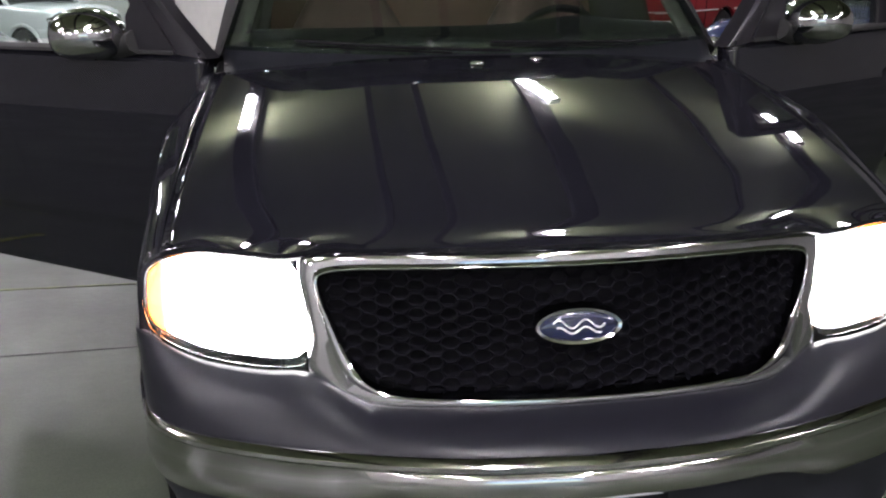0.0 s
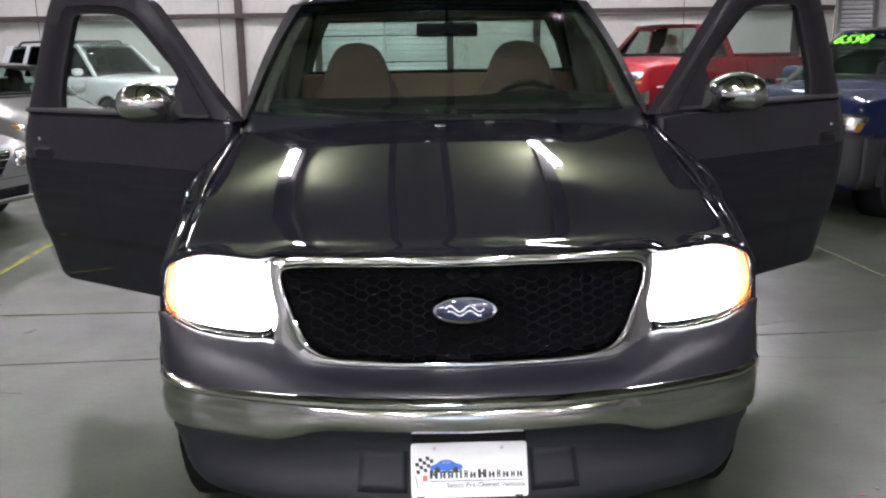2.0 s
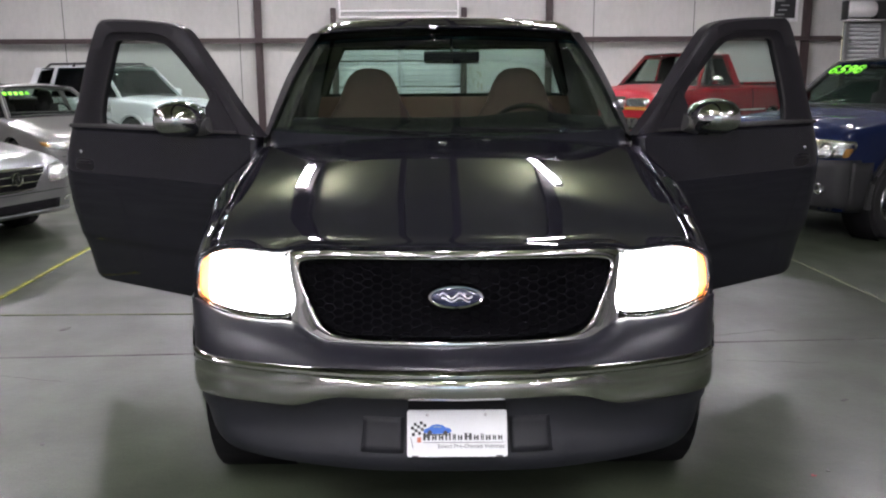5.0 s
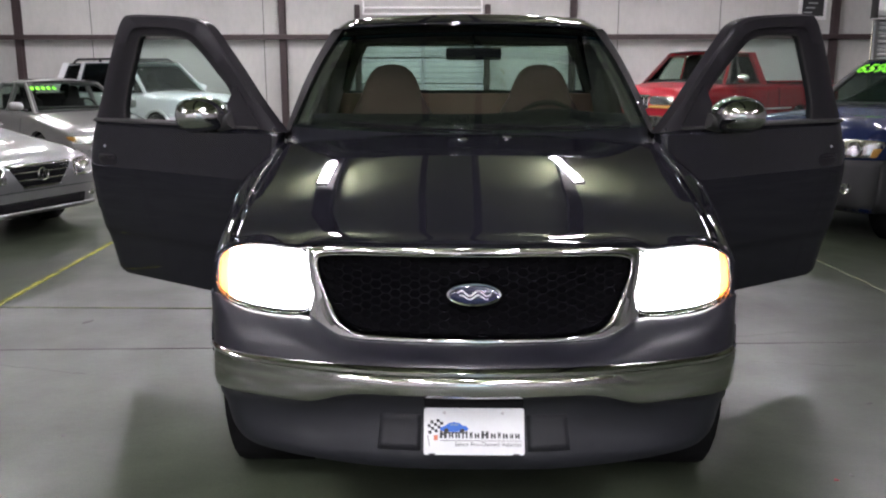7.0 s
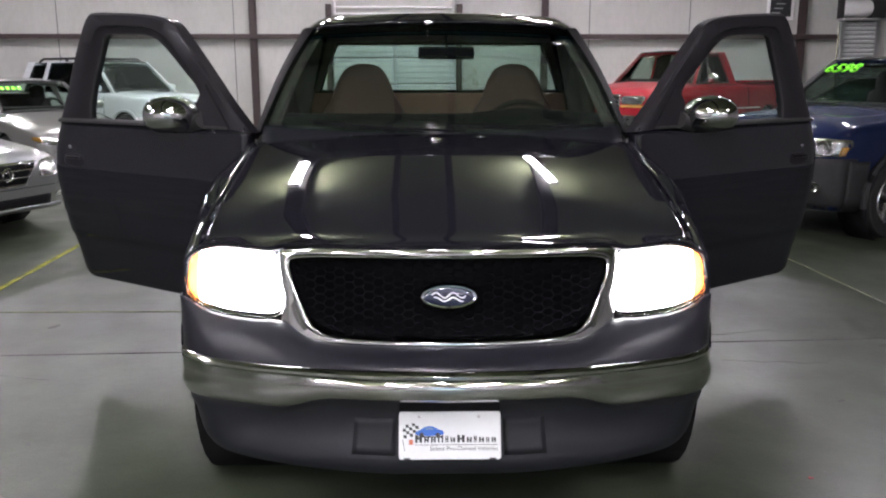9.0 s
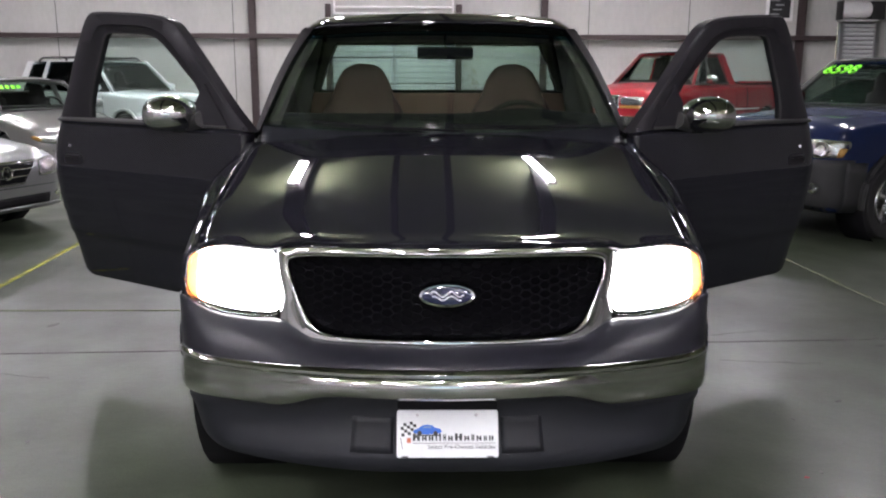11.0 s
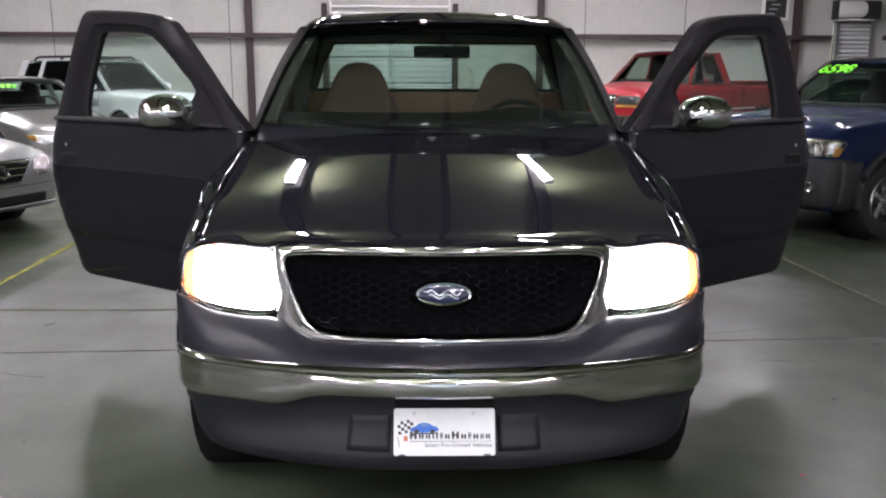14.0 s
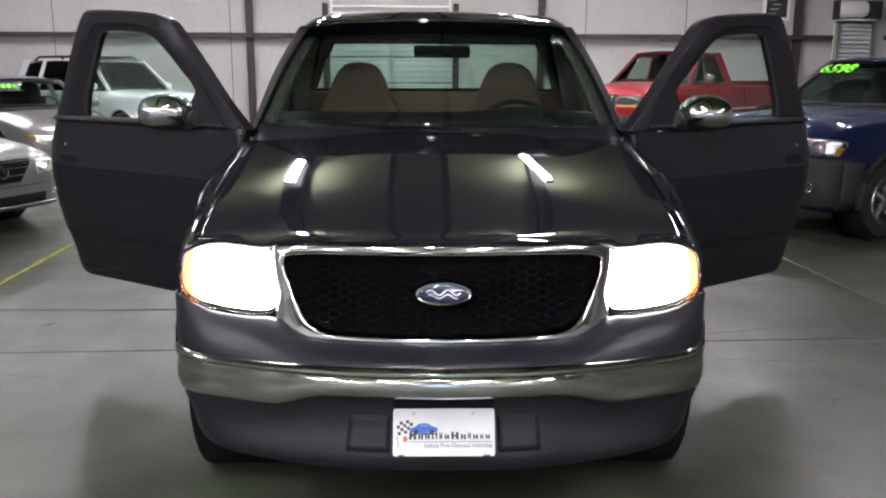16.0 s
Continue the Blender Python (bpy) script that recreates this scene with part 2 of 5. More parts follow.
def block(c, s, bm=None, rot=None, bevel=0.0, seg=2):
    """A box at c of size s, its edges rounded by bevel."""
    bm = bm or bmesh.new()
    m = Matrix.Translation(c) @ (rot or Matrix.Identity(4)) @ Matrix.Diagonal((*s, 1))
    r = bmesh.ops.create_cube(bm, size=1, matrix=m)
    if bevel:
        es = list({e for v in r["verts"] for e in v.link_edges})
        bmesh.ops.bevel(bm, geom=es, offset=bevel, segments=seg, profile=0.5, affect="EDGES")
    return bm


def tube(pts, r, n=8, bm=None, flat=1.0):
    """A round bar along pts."""
    bm = bm or bmesh.new()
    p = [Vector(q) for q in pts]
    rings = []
    for i, q in enumerate(p):
        t = (p[min(i + 1, len(p) - 1)] - p[max(i - 1, 0)]).normalized()
        up = Vector((0, 0, 1)) if abs(t.z) < 0.9 else Vector((0, 1, 0))
        a = t.cross(up).normalized()
        b = a.cross(t)
        rr = r[i] if isinstance(r, (list, tuple)) else r
        rings.append([q + a * rr * math.cos(2 * math.pi * k / n) + b * rr * flat * math.sin(2 * math.pi * k / n) for k in range(n)])
    return loft(rings, True, True, bm)


def lathe(profile, n, m=None, bm=None):
    """Turn (radius, along) round the x axis."""
    bm = bm or bmesh.new()
    m = m or Matrix.Identity(4)
    rows = [[bm.verts.new(m @ Vector((h, r * math.cos(2 * math.pi * k / n), r * math.sin(2 * math.pi * k / n)))) for k in range(n)] for r, h in profile]
    for a, b in zip(rows, rows[1:]):
        for i in range(n):
            bm.faces.new((a[i], a[(i + 1) % n], b[(i + 1) % n], b[i]))
    return bm


def plate_of(poly, place, thick, bm=None):
    """A flat prism: poly of (a, b), place(a, b, depth) gives the point."""
    bm = bm or bmesh.new()
    f = [bm.verts.new(place(a, b, 0)) for a, b in poly]
    k = [bm.verts.new(place(a, b, thick)) for a, b in poly]
    bm.faces.new(f)
    bm.faces.new(k[::-1])
    for i in range(len(poly)):
        j = (i + 1) % len(poly)
        bm.faces.new((f[i], k[i], k[j], f[j]))
    return bm


def egg(c, s, n=20, power=1.0, bm=None, rot=None):
    """A rounded lump; power below 1 makes it boxier."""
    bm = bm or bmesh.new()
    rot = rot or Matrix.Identity(4)
    sg = lambda v: math.copysign(abs(v) ** power, v)
    rows = []
    for i in range(1, n // 2):
        th = math.pi * i / (n // 2)
        rows.append([Vector(c) + rot @ Vector((s[0] * sg(math.sin(th)) * sg(math.cos(2 * math.pi * k / n)),
                                               s[1] * sg(math.sin(th)) * sg(math.sin(2 * math.pi * k / n)),
                                               s[2] * sg(math.cos(th)))) for k in range(n)])
    loft(rows, True, False, bm)
    bm.verts.ensure_lookup_table()
    base = len(bm.verts) - n * (n // 2 - 1)
    for first, z in ((0, 1), (len(rows) - 1, -1)):
        tip = bm.verts.new(Vector(c) + rot @ Vector((0, 0, s[2] * z)))
        bm.verts.ensure_lookup_table()
        ring = [bm.verts[base + first * n + k] for k in range(n)]
        for k in range(n):
            bm.faces.new((ring[k], ring[(k + 1) % n], tip))
    return bm


def structure(name, bm, material, label, smooth=False, bevel=0.0):
    return tagged(part(name, bm, material, None, "", smooth, bevel=bevel), label, "", "", "structure")


# ---- the hall ----
Y_BACK, Y_FRONT, X_L, X_R, H = 19.0, -12.0, -14.0, 14.0, 4.95
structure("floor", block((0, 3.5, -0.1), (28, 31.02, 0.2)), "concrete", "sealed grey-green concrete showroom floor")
structure("ceiling", block((0, 3.5, H + 0.1), (28.6, 31.6, 0.2)), "ceiling", "dark olive vinyl-faced ceiling of a metal hall")
DOOR_X0, DOOR_X1, DOOR_Z = -2.50, 0.61, 2.86
wb = bmesh.new()
for x0, x1, z0, z1 in ((X_L - 0.3, DOOR_X0, 0, H), (DOOR_X1, 10.15, 0, H), (11.20, X_R + 0.3, 0, H), (DOOR_X0, DOOR_X1, DOOR_Z, H), (10.15, 11.20, 2.81, H)):
    block(((x0 + x1) / 2, Y_BACK + 0.15, (z0 + z1) / 2), (x1 - x0, 0.3, z1 - z0), wb)
structure("wall_north", wb, "wall", "off-white insulated metal hall wall with door openings")
ws = bmesh.new()
for x0, x1, z0, z1 in ((X_L - 0.3, -1.7, 0, H), (2.0, X_R + 0.3, 0, H), (-1.7, 2.0, 3.2, H)):
    block(((x0 + x1) / 2, Y_FRONT - 0.15, (z0 + z1) / 2), (x1 - x0, 0.3, z1 - z0), ws)
structure("wall_south", ws, "wall_grey", "insulated metal hall wall out of view, darkened with an open gateway")
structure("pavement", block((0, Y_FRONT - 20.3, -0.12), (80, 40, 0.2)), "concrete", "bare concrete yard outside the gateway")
# side walls out of view, their colour darkened to dim the door reflections
structure("wall_west", block((X_L - 0.15, 3.5, H / 2), (0.3, 31, H)), "wall_dim", "insulated metal hall wall out of view, darkened")
structure("wall_east", block((X_R + 0.15, 3.5, H / 2), (0.3, 31, H)), "wall_dim", "insulated metal hall wall out of view, darkened")
for x in (-11.05, -4.42, 2.78, 9.18, 11.82):
    bm = block((x, Y_BACK - 0.16, H / 2), (0.16, 0.012, H))
    block((x, Y_BACK - 0.006, H / 2), (0.16, 0.012, H), bm)
    block((x, Y_BACK - 0.083, H / 2), (0.012, 0.142, H), bm)
    structure("steel_column", bm, "steel", "dark red-brown primed steel wall column")
for x0, x1 in ((X_L, DOOR_X0 - 0.12), (DOOR_X1 + 0.12, 10.04), (11.32, X_R)):
    bm = block(((x0 + x1) / 2, Y_BACK - 0.2, 2.418), (x1 - x0, 0.07, 0.12), bevel=0.008)
    structure("wall_girt", bm, "steel", "dark red-brown steel girt along the wall")
for x in (-12.9, -9.24, -4.91, 3.9, 6.4):
    structure("panel_seam", block((x, Y_BACK - 0.003, H / 2), (0.018, 0.006, H)), "joint", "dark seam between wall panels")
# ceiling beams and purlins
for y in (-9.0, -3.0, 3.4, 10.6, 16.6):
    bm = block((0, y, H - 0.2), (28, 0.02, 0.4))
    block((0, y, H - 0.40), (28, 0.2, 0.02), bm)
    structure("ceiling_beam", bm, "steel", "dark red-brown steel ceiling beam")
for x in (-11, -8.2, -4.6, -0.58, 0.18, 4.2, 8, 11):
    structure("ceiling_purlin", block((x, 3.5, H - 0.03), (0.10, 30.8, 0.05)), "purlin", "dark steel purlin under the ceiling")
for x in (-9.9, -6.0, -2.17, 1.66, 5.6):
    structure("ceiling_purlin", block((x, 3.5, H - 0.07), (0.26, 30.8, 0.13), bevel=0.01), "purlin", "broad dark steel purlin above the lights")
# joints and painted lines on the floor
structure("floor_joint", block((0, 2.098, 0.001), (27.8, 0.012, 0.004), rot=Matrix.Rotation(0.0455, 4, "Z")), "joint", "dark sawn joint in the concrete floor")


def floor_line(x0, y0, x1, y1, w, paint="yellow"):
    """A painted line between two points of the floor."""
    run = Vector((x1 - x0, y1 - y0, 0))
    bm = block(((x0 + x1) / 2, (y0 + y1) / 2, 0.002), (run.length, w, 0.004), rot=Matrix.Rotation(math.atan2(run.y, run.x), 4, "Z"))
    structure("floor_line", bm, paint, "worn yellow painted stall line on concrete")


floor_line(-3.06, 2.0, -3.61, 13.5, 0.045)
floor_line(3.01, 2.5, 2.76, 7.6, 0.022, "yellow_worn")
floor_line(-4.5, 2.84, -1.35, 2.84, 0.02, "yellow_worn")

# chips, scuffs and hairline cracks in the floor
rng = random.Random(7)


def floor_chip(x, y, r, material="joint", label="small dark chip in the concrete floor", long=1.0):
    turn = rng.uniform(0, math.pi)
    poly = []
    for k in range(11):
        an, rad = 2 * math.pi * k / 11, r * rng.uniform(0.55, 1.15)
        u, v = rad * long * math.cos(an), rad * math.sin(an)
        poly.append((x + u * math.cos(turn) - v * math.sin(turn), y + u * math.sin(turn) + v * math.cos(turn)))
    structure("floor_chip", plate_of(poly, lambda p, q, d: (p, q, 0.0014 - d), 0.004), material, label)


for x, y, r, g in ((-2.337, 2.523, 0.028, 2.2), (1.455, 0.573, 0.008, 1.8), (1.87, 1.287, 0.012, 2.4), (1.561, 1.085, 0.007, 2), (-1.72, 0.872, 0.012, 1.5), (-2.598, 1.345, 0.014, 2),
                   (2.247, 0.747, 0.016, 1.8), (2.497, 2.098, 0.02, 2.2), (-3.302, 2.291, 0.018, 2), (1.195, 0.1, 0.008, 1.5), (-1.353, 0.245, 0.009, 1.6)):
    floor_chip(x, y, r, long=g)
floor_chip(1.379, 0.531, 0.009, "red", "small red fleck on the concrete floor", 1.5)
for k in range(5):
    floor_chip(2.975 + 0.012 * (k % 2), 2.98 + 0.06 * k, 0.014, "white_paint" if k % 2 else "ink", "worn remnant of painted floor marking", 1.3)


def floor_crack(x0, y0, x1, y1, w=0.0016):
    n = 14
    mid = [(x0 + (x1 - x0) * i / n + rng.uniform(-0.012, 0.012), y0 + (y1 - y0) * i / n + rng.uniform(-0.012, 0.012)) for i in range(n + 1)]
    half = [w * (0.25 + 0.75 * math.sin(math.pi * i / n)) * rng.uniform(0.5, 1.3) for i in range(n + 1)]
    poly = [(x, y + h) for (x, y), h in zip(mid, half)] + [(x, y - h) for (x, y), h in zip(mid[::-1], half[::-1])]
    structure("floor_crack", plate_of(poly, lambda p, q, d: (p, q, 0.0012 - d), 0.004), "joint", "hairline crack in the concrete floor")


for c in ((1.494, 1.857, 2.044, 1.799), (1.542, 2.291, 1.976, 2.397), (-2.511, 1.741, -1.951, 1.615)):
    floor_crack(*c)

# mould stains on the back wall beside the roll-up door
for k in range(34):
    near = k < 24
    x = rng.gauss(1.02, 0.13) if near else rng.gauss(2.50, 0.12)
    z = rng.uniform(1.15, 2.25)
    r = rng.uniform(0.008, 0.03) * (1.3 if near else 0.7)
    poly = [(x + r * rng.uniform(0.5, 1.1) * math.cos(2 * math.pi * i / 9), z + 1.6 * r * rng.uniform(0.5, 1.2) * math.sin(2 * math.pi * i / 9)) for i in range(9)]
    structure("wall_stain", plate_of(poly, lambda p, q, d: (p, Y_BACK - 0.002 + d, q), 0.004), "mould", "brown mould stain on the wall panel")

# overhead light fittings
DROP = 0.30


def strip_light(x, y):
    t = thing("strip_light", "white fluorescent strip light hanging under the ceiling, lit", "ceiling light", "ceiling strip lights", (x, y, H - DROP))
    part("housing", block((0, 0, 0.085), (0.09, 1.32, 0.05), bevel=0.01), "white_paint", t)
    wrap = [[(0.072 * math.sin(a), y, 0.058 - 0.055 * math.cos(a)) for a in np.linspace(-1.9, 1.9, 13)] for y in (-0.64, 0.64)]
    part("diffuser", loft(wrap), "tube", t, "glowing white wraparound diffuser")
    for dy in (-0.65, 0.65):
        part("end_cap", block((0, dy, 0.055), (0.16, 0.02, 0.12), bevel=0.008), "white_paint", t)
    for dy in (-0.5, 0.5):
        part("hanger", tube([(0, dy, 0.09), (0, dy, DROP)], 0.006, 6), "satin", t)
    return t


first_light = strip_light(-2.17, 7.38)
# the x -0.25 pair and the y 2.9 fitting are unseen, added as fill
for x in (-9.9, -6.0, -2.17, -0.25, 1.66, 5.6):
    for y in (-10.2, -6.6, -4.1, -1.55, 2.9, 7.38, 11.6, 16.0):
        if (x, y) != (-2.17, 7.38) and (y != 2.9 or x < -5) and (y != -4.1 or x == -0.25) and (y != -1.55 or abs(x) > 5 or x == -0.25) and (x != -0.25 or -5 < y < 0) and (x > -9 or y < 0 or y > 15):
            skew = 0.29 if (x, y) == (1.66, 7.38) else 0.0
            copy_thing(first_light, Matrix.Translation((x, y, H - DROP)) @ Matrix.Rotation(skew, 4, "Z"))

# ---- the black pickup ----
RIDE = 0.05
truck = thing("pickup_truck", "black pickup truck with both doors open and headlights on", "truck", at=(0, 0, RIDE))
plan = smooth_line([(0, -0.060), (0.25, -0.037), (0.5, 0.035), (0.7, 0.125), (0.8, 0.193), (0.868, 0.275), (0.902, 0.37), (0.915, 0.48), (0.92, 0.60)], 40)
front_plan = np.vstack([plan[:0:-1] * (-1, 1), plan])
yb = lambda x: float(np.interp(abs(x), plan[:, 0], plan[:, 1]))
zc = curve1((0.1, 0.165, 0.19, 0.25, 0.4, 0.6, 0.8, 1.0, 1.2, 1.6), (0.88, 0.920, 0.933, 0.948, 0.983, 1.028, 1.072, 1.114, 1.153, 1.228))
kc = curve1((0.15, 0.36, 0.55, 0.8, 1.1, 1.6), (0.10, 0.098, 0.072, 0.058, 0.056, 0.056))


def skin(x, y):
    """Height of the hood and fender tops."""
    a = abs(x)
    bulge = 0.006 / (1 + math.exp((a - 0.42) * 20)) * min(1, max(0, (y - 0.25) / 0.4))
    return zc(y) - kc(y) * (a / 0.86) ** 2.4 + bulge - 0.005


yl = lambda x, z: 0.180 + 0.33 * (z - 0.7) + 0.25 * (abs(x) - 0.53) + 0.75 * max(0, abs(x) - 0.53) ** 2
ht = curve1((0.522, 0.535, 0.56, 0.60, 0.73, 0.80, 0.845, 0.868, 0.882), (0.78, 0.845, 0.882, 0.900, 0.902, 0.888, 0.868, 0.84, 0.79))
hb = curve1((0.522, 0.535, 0.56, 0.60, 0.73, 0.80, 0.845, 0.868, 0.882), (0.735, 0.703, 0.694, 0.690, 0.690, 0.699, 0.711, 0.725, 0.76))


def hood_edge(a):
    """Front edge of the hood: over the grille, then over the lamps."""
    k = min(1, max(0, (a - 0.48) / 0.10))
    k = k * k * (3 - 2 * k)
    h = ht(max(a, 0.60))
    return (0.160 + 0.235 * a * a) * (1 - k) + (yl(a, h) - 0.012) * k, 0.928 * (1 - k) + (h + 0.007) * k


def hood_point(u, v):
    x = u * (0.833 + 0.022 * v)
    y0, z0 = hood_edge(abs(x))
    y1 = 1.37 + 0.08 * min(1, (x / 0.82) ** 2)
    y = y0 + (y1 - y0) * v
    k = max(0, 1 - v / 0.10)
    z = skin(x, y) + (z0 - skin(x, y0)) * k * k
    if v == 0:
        return (x, y + 0.004, z - 0.016)
    return (x, y, z)


vs = [0, 0.003, 0.006, 0.010, 0.014, 0.019, 0.025, 0.033, 0.043, 0.055, 0.07, 0.085] + list(np.linspace(0.1, 1, 26))
part("hood", sheet(hood_point, np.linspace(-1, 1, 61), vs), "black", truck, "glossy black hood", solid=0.02)


def hood_half(y):
    return 0.835 + 0.022 * min(1, max(0, (y - 0.38) / 1.07))


def fender(side):
    def f(s, y):
        x0 = hood_half(y) + 0.005
        zt = skin(x0, y)
        k = min(1, max(0, (y - 0.5) / 0.5))
        top = [(x0, zt), (0.5 * (x0 + 0.880), zt - 0.009 + 0.005 * k), (0.882 + 0.008 * k, zt - 0.025 + 0.012 * k), (0.897 + 0.007 * k, zt - 0.058 + 0.026 * k), (0.904 + 0.005 * k, zt - 0.15 + 0.03 * k), (0.913, zt - 0.26 + 0.02 * k), (0.918, 0.60)]
        arch = 0.30
        if abs(y - 0.87) < 0.45:
            arch = 0.34 + math.sqrt(0.45**2 - (y - 0.87) ** 2)
        low = max(0.34 if y > 0.54 else 0.47, arch)
        top += [(0.920, min(0.6, zt - 0.3) * 0.5 + low * 0.5), (0.915, low)]
        line = smooth_line(top, 22)
        x, z = line[int(round(s * 21))]
        pull = max(0, 0.52 - y) / 0.2
        x += 0.034 * math.exp(-(((y - 0.95) / 0.30) ** 2)) * min(1, max(0, (x - x0) / 0.06))
        return (side * (x - 0.022 * pull * pull * (1 if x > 0.8 else 0.5)), y, max(z, low))
    ys = list(np.linspace(0.375, 0.53, 6)) + list(np.linspace(0.54, 1.42, 30)) + [1.46, 1.49]
    return part("fender", sheet(f, np.linspace(0, 1, 22), ys), "black", truck, "glossy black front fender", solid=0.02)


for s in (-1, 1):
    fender(s)

# headlamps
for s in (-1, 1):
    def lens_point(a, t, back=0.0, shrink=0.0):
        z = hb(a) + shrink + (ht(a) - hb(a) - 2 * shrink) * t
        bow = 0.012 * (1 - (2 * t - 1) ** 2)
        return (s * a, yl(a, z) - bow + back, z)
    xs = list(np.linspace(0.522, 0.56, 6)) + list(np.linspace(0.58, 0.84, 12)) + list(np.linspace(0.85, 0.882, 6))
    head = part("headlight", sheet(lambda u, v: lens_point(u, v, 0.085, -0.004), xs, np.linspace(0, 1, 9)), "chrome", truck, "lit headlight with amber outer corner", solid=0.01, offset=1)
    part("lens", sheet(lambda u, v: lens_point(u, v), xs, np.linspace(0, 1, 9)), "lens", head, "clear lens", solid=0.004)
    part("lamp", sheet(lambda u, v: lens_point(u, v, 0.03, 0.006), [x for x in np.linspace(0.53, 0.832, 15)], np.linspace(0, 1, 7)), "lamp_on", head, "glaring white lamp", solid=0.01)
    part("turn_signal", sheet(lambda u, v: lens_point(u, v, 0.022, 0.008), [x for x in np.linspace(0.838, 0.879, 6)], np.linspace(0, 1, 7)), "amber_on", head, "glowing amber lamp", solid=0.01)
# dark fascia between lamps and bumper
def fascia(i, v):
    x, y0 = front_plan[int(i)]
    a = abs(x)
    k = min(1, max(0, (a - 0.39) / 0.15))
    k = k * k * (3 - 2 * k)
    zl = hb(min(max(a, 0.56), 0.862)) - 0.005
    ztop = 0.625 * (1 - k) + zl * k
    yt = (0.098 + 0.27 * a * a) * (1 - k) + (yl(max(a, 0.53), zl) - 0.004) * k
    zb = 0.580 - 0.03 * (a / 0.92) ** 2
    yb_ = y0 + 0.012
    if a > 0.885:
        yt = max(yt, y0 + 0.0)
    c, w = v * math.pi / 2, 1 - 0.55 * k
    yy = yt + (yb_ - yt) * (w * math.sin(c) + (1 - w) * v)
    zz = ztop + (zb - ztop) * (w * (1 - math.cos(c)) + (1 - w) * v)
    return (x, yy, zz)


part("bumper_cover", sheet(fascia, range(len(front_plan)), np.linspace(0, 1, 12)), "cover", truck, "dark bumper cover under the grille", solid=0.012)

# chrome bumper
zt_b = lambda a: 0.588 - 0.034 * (a / 0.92) ** 2
zb_b = curve1((0, 0.30, 0.40, 0.47, 0.52, 0.60, 0.75, 0.92), (0.496, 0.492, 0.480, 0.454, 0.440, 0.436, 0.427, 0.400))
tang = np.gradient(front_plan, axis=0)
norm = np.stack([tang[:, 1], -tang[:, 0]], 1) / np.linalg.norm(tang, axis=1)[:, None]
section = [(-0.06, 1.0, 0.0), (-0.018, 1.0, 0.004), (-0.004, 1.0, 0.001), (0.004, 1.0, -0.006), (0.005, 1.0, -0.014), (-0.001, 1.0, -0.021), (-0.003, 1.0, -0.026),
           (0.003, 0.62, 0), (0.006, 0.42, 0), (0.004, 0.2, 0), (-0.004, 0.06, 0), (-0.016, 0.0, 0), (-0.05, 0.0, 0.004)]


def bumper_point(i, k):
    (x, y), n = front_plan[int(i)], norm[int(i)]
    out, f, dz = section[int(k)]
    a = abs(x)
    z = zb_b(a) + (zt_b(a) - zb_b(a)) * f + dz
    return (x + n[0] * out, y + n[1] * out, z)


part("bumper", sheet(bumper_point, range(len(front_plan)), range(len(section))), "bumper", truck, "chrome front bumper", solid=0.008)

# lower valance
vsec = [(-0.055, 1, 0.01), (-0.062, 1, -0.03), (-0.060, 0.62, 0), (-0.040, 0.40, 0), (-0.020, 0.22, 0), (-0.018, 0.10, 0), (-0.030, 0.0, 0), (-0.10, 0.0, 0.012)]


def valance_point(i, k):
    (x, y), n = front_plan[int(i)], norm[int(i)]
    out, f, dz = vsec[int(k)]
    a = abs(x)
    zt = zb_b(a)
    zb = 0.262 - 0.02 * (a / 0.9)
    out *= 1 - 0.75 * (a / 0.92) ** 2
    tuck = 1 - 0.075 * (1 - f) ** 1.4 * min(1, a / 0.9) ** 2
    return ((x + n[0] * out) * tuck, y + n[1] * out, zb + (zt - zb) * f + dz)


part("valance", sheet(valance_point, range(len(front_plan)), range(len(vsec))), "plastic", truck, "dark grey plastic valance under the bumper", solid=0.008)
fs, outs = [0.0, 0.10, 0.22, 0.40, 0.62, 1.0], [-0.030, -0.018, -0.020, -0.040, -0.060, -0.062]


def valance_at(x, f, proud):
    """A point on the valance's face, or proud of it."""
    y, ny, nx = (float(np.interp(x, front_plan[:, 0], q)) for q in (front_plan[:, 1], norm[:, 1], norm[:, 0]))
    out = float(np.interp(f, fs, outs)) * (1 - 0.75 * (abs(x) / 0.92) ** 2) + proud
    zb = 0.262 - 0.02 * (abs(x) / 0.9)
    return (x + nx * out, y + ny * out, zb + (zb_b(abs(x)) - zb) * f)


# flat sheets on the valance, coloured dark for the shade inside the inlets
for s in (-1, 1):
    part("air_inlet", sheet(lambda u, v: valance_at(s * (0.168 + 0.135 * u), 0.26 + 0.44 * v, 0.001), np.linspace(0, 1, 8), np.linspace(0, 1, 6)), "inlet", truck, "dark sheet for the shaded air inlet", solid=0.0016)
part("plate_bracket", block((0, -0.004, 0.475), (0.30, 0.035, 0.03), bevel=0.005), "void", truck, "black plate bracket")

# grille
yg = lambda x, z: 0.134 + 0.27 * (z - 0.775) + 0.27 * x * x
inner = [(0, 0.887), (0.15, 0.887), (0.30, 0.886), (0.42, 0.883), (0.480, 0.876), (0.502, 0.862), (0.494, 0.82), (0.480, 0.785), (0.455, 0.725), (0.428, 0.682), (0.380, 0.654), (0.30, 0.644), (0.15, 0.6415), (0, 0.641)]
outer = [(0, 0.926), (0.15, 0.926), (0.32, 0.925), (0.46, 0.922), (0.530, 0.908), (0.540, 0.868), (0.532, 0.81), (0.524, 0.74), (0.530, 0.682), (0.505, 0.642), (0.43, 0.622), (0.30, 0.620), (0.15, 0.621), (0, 0.621)]
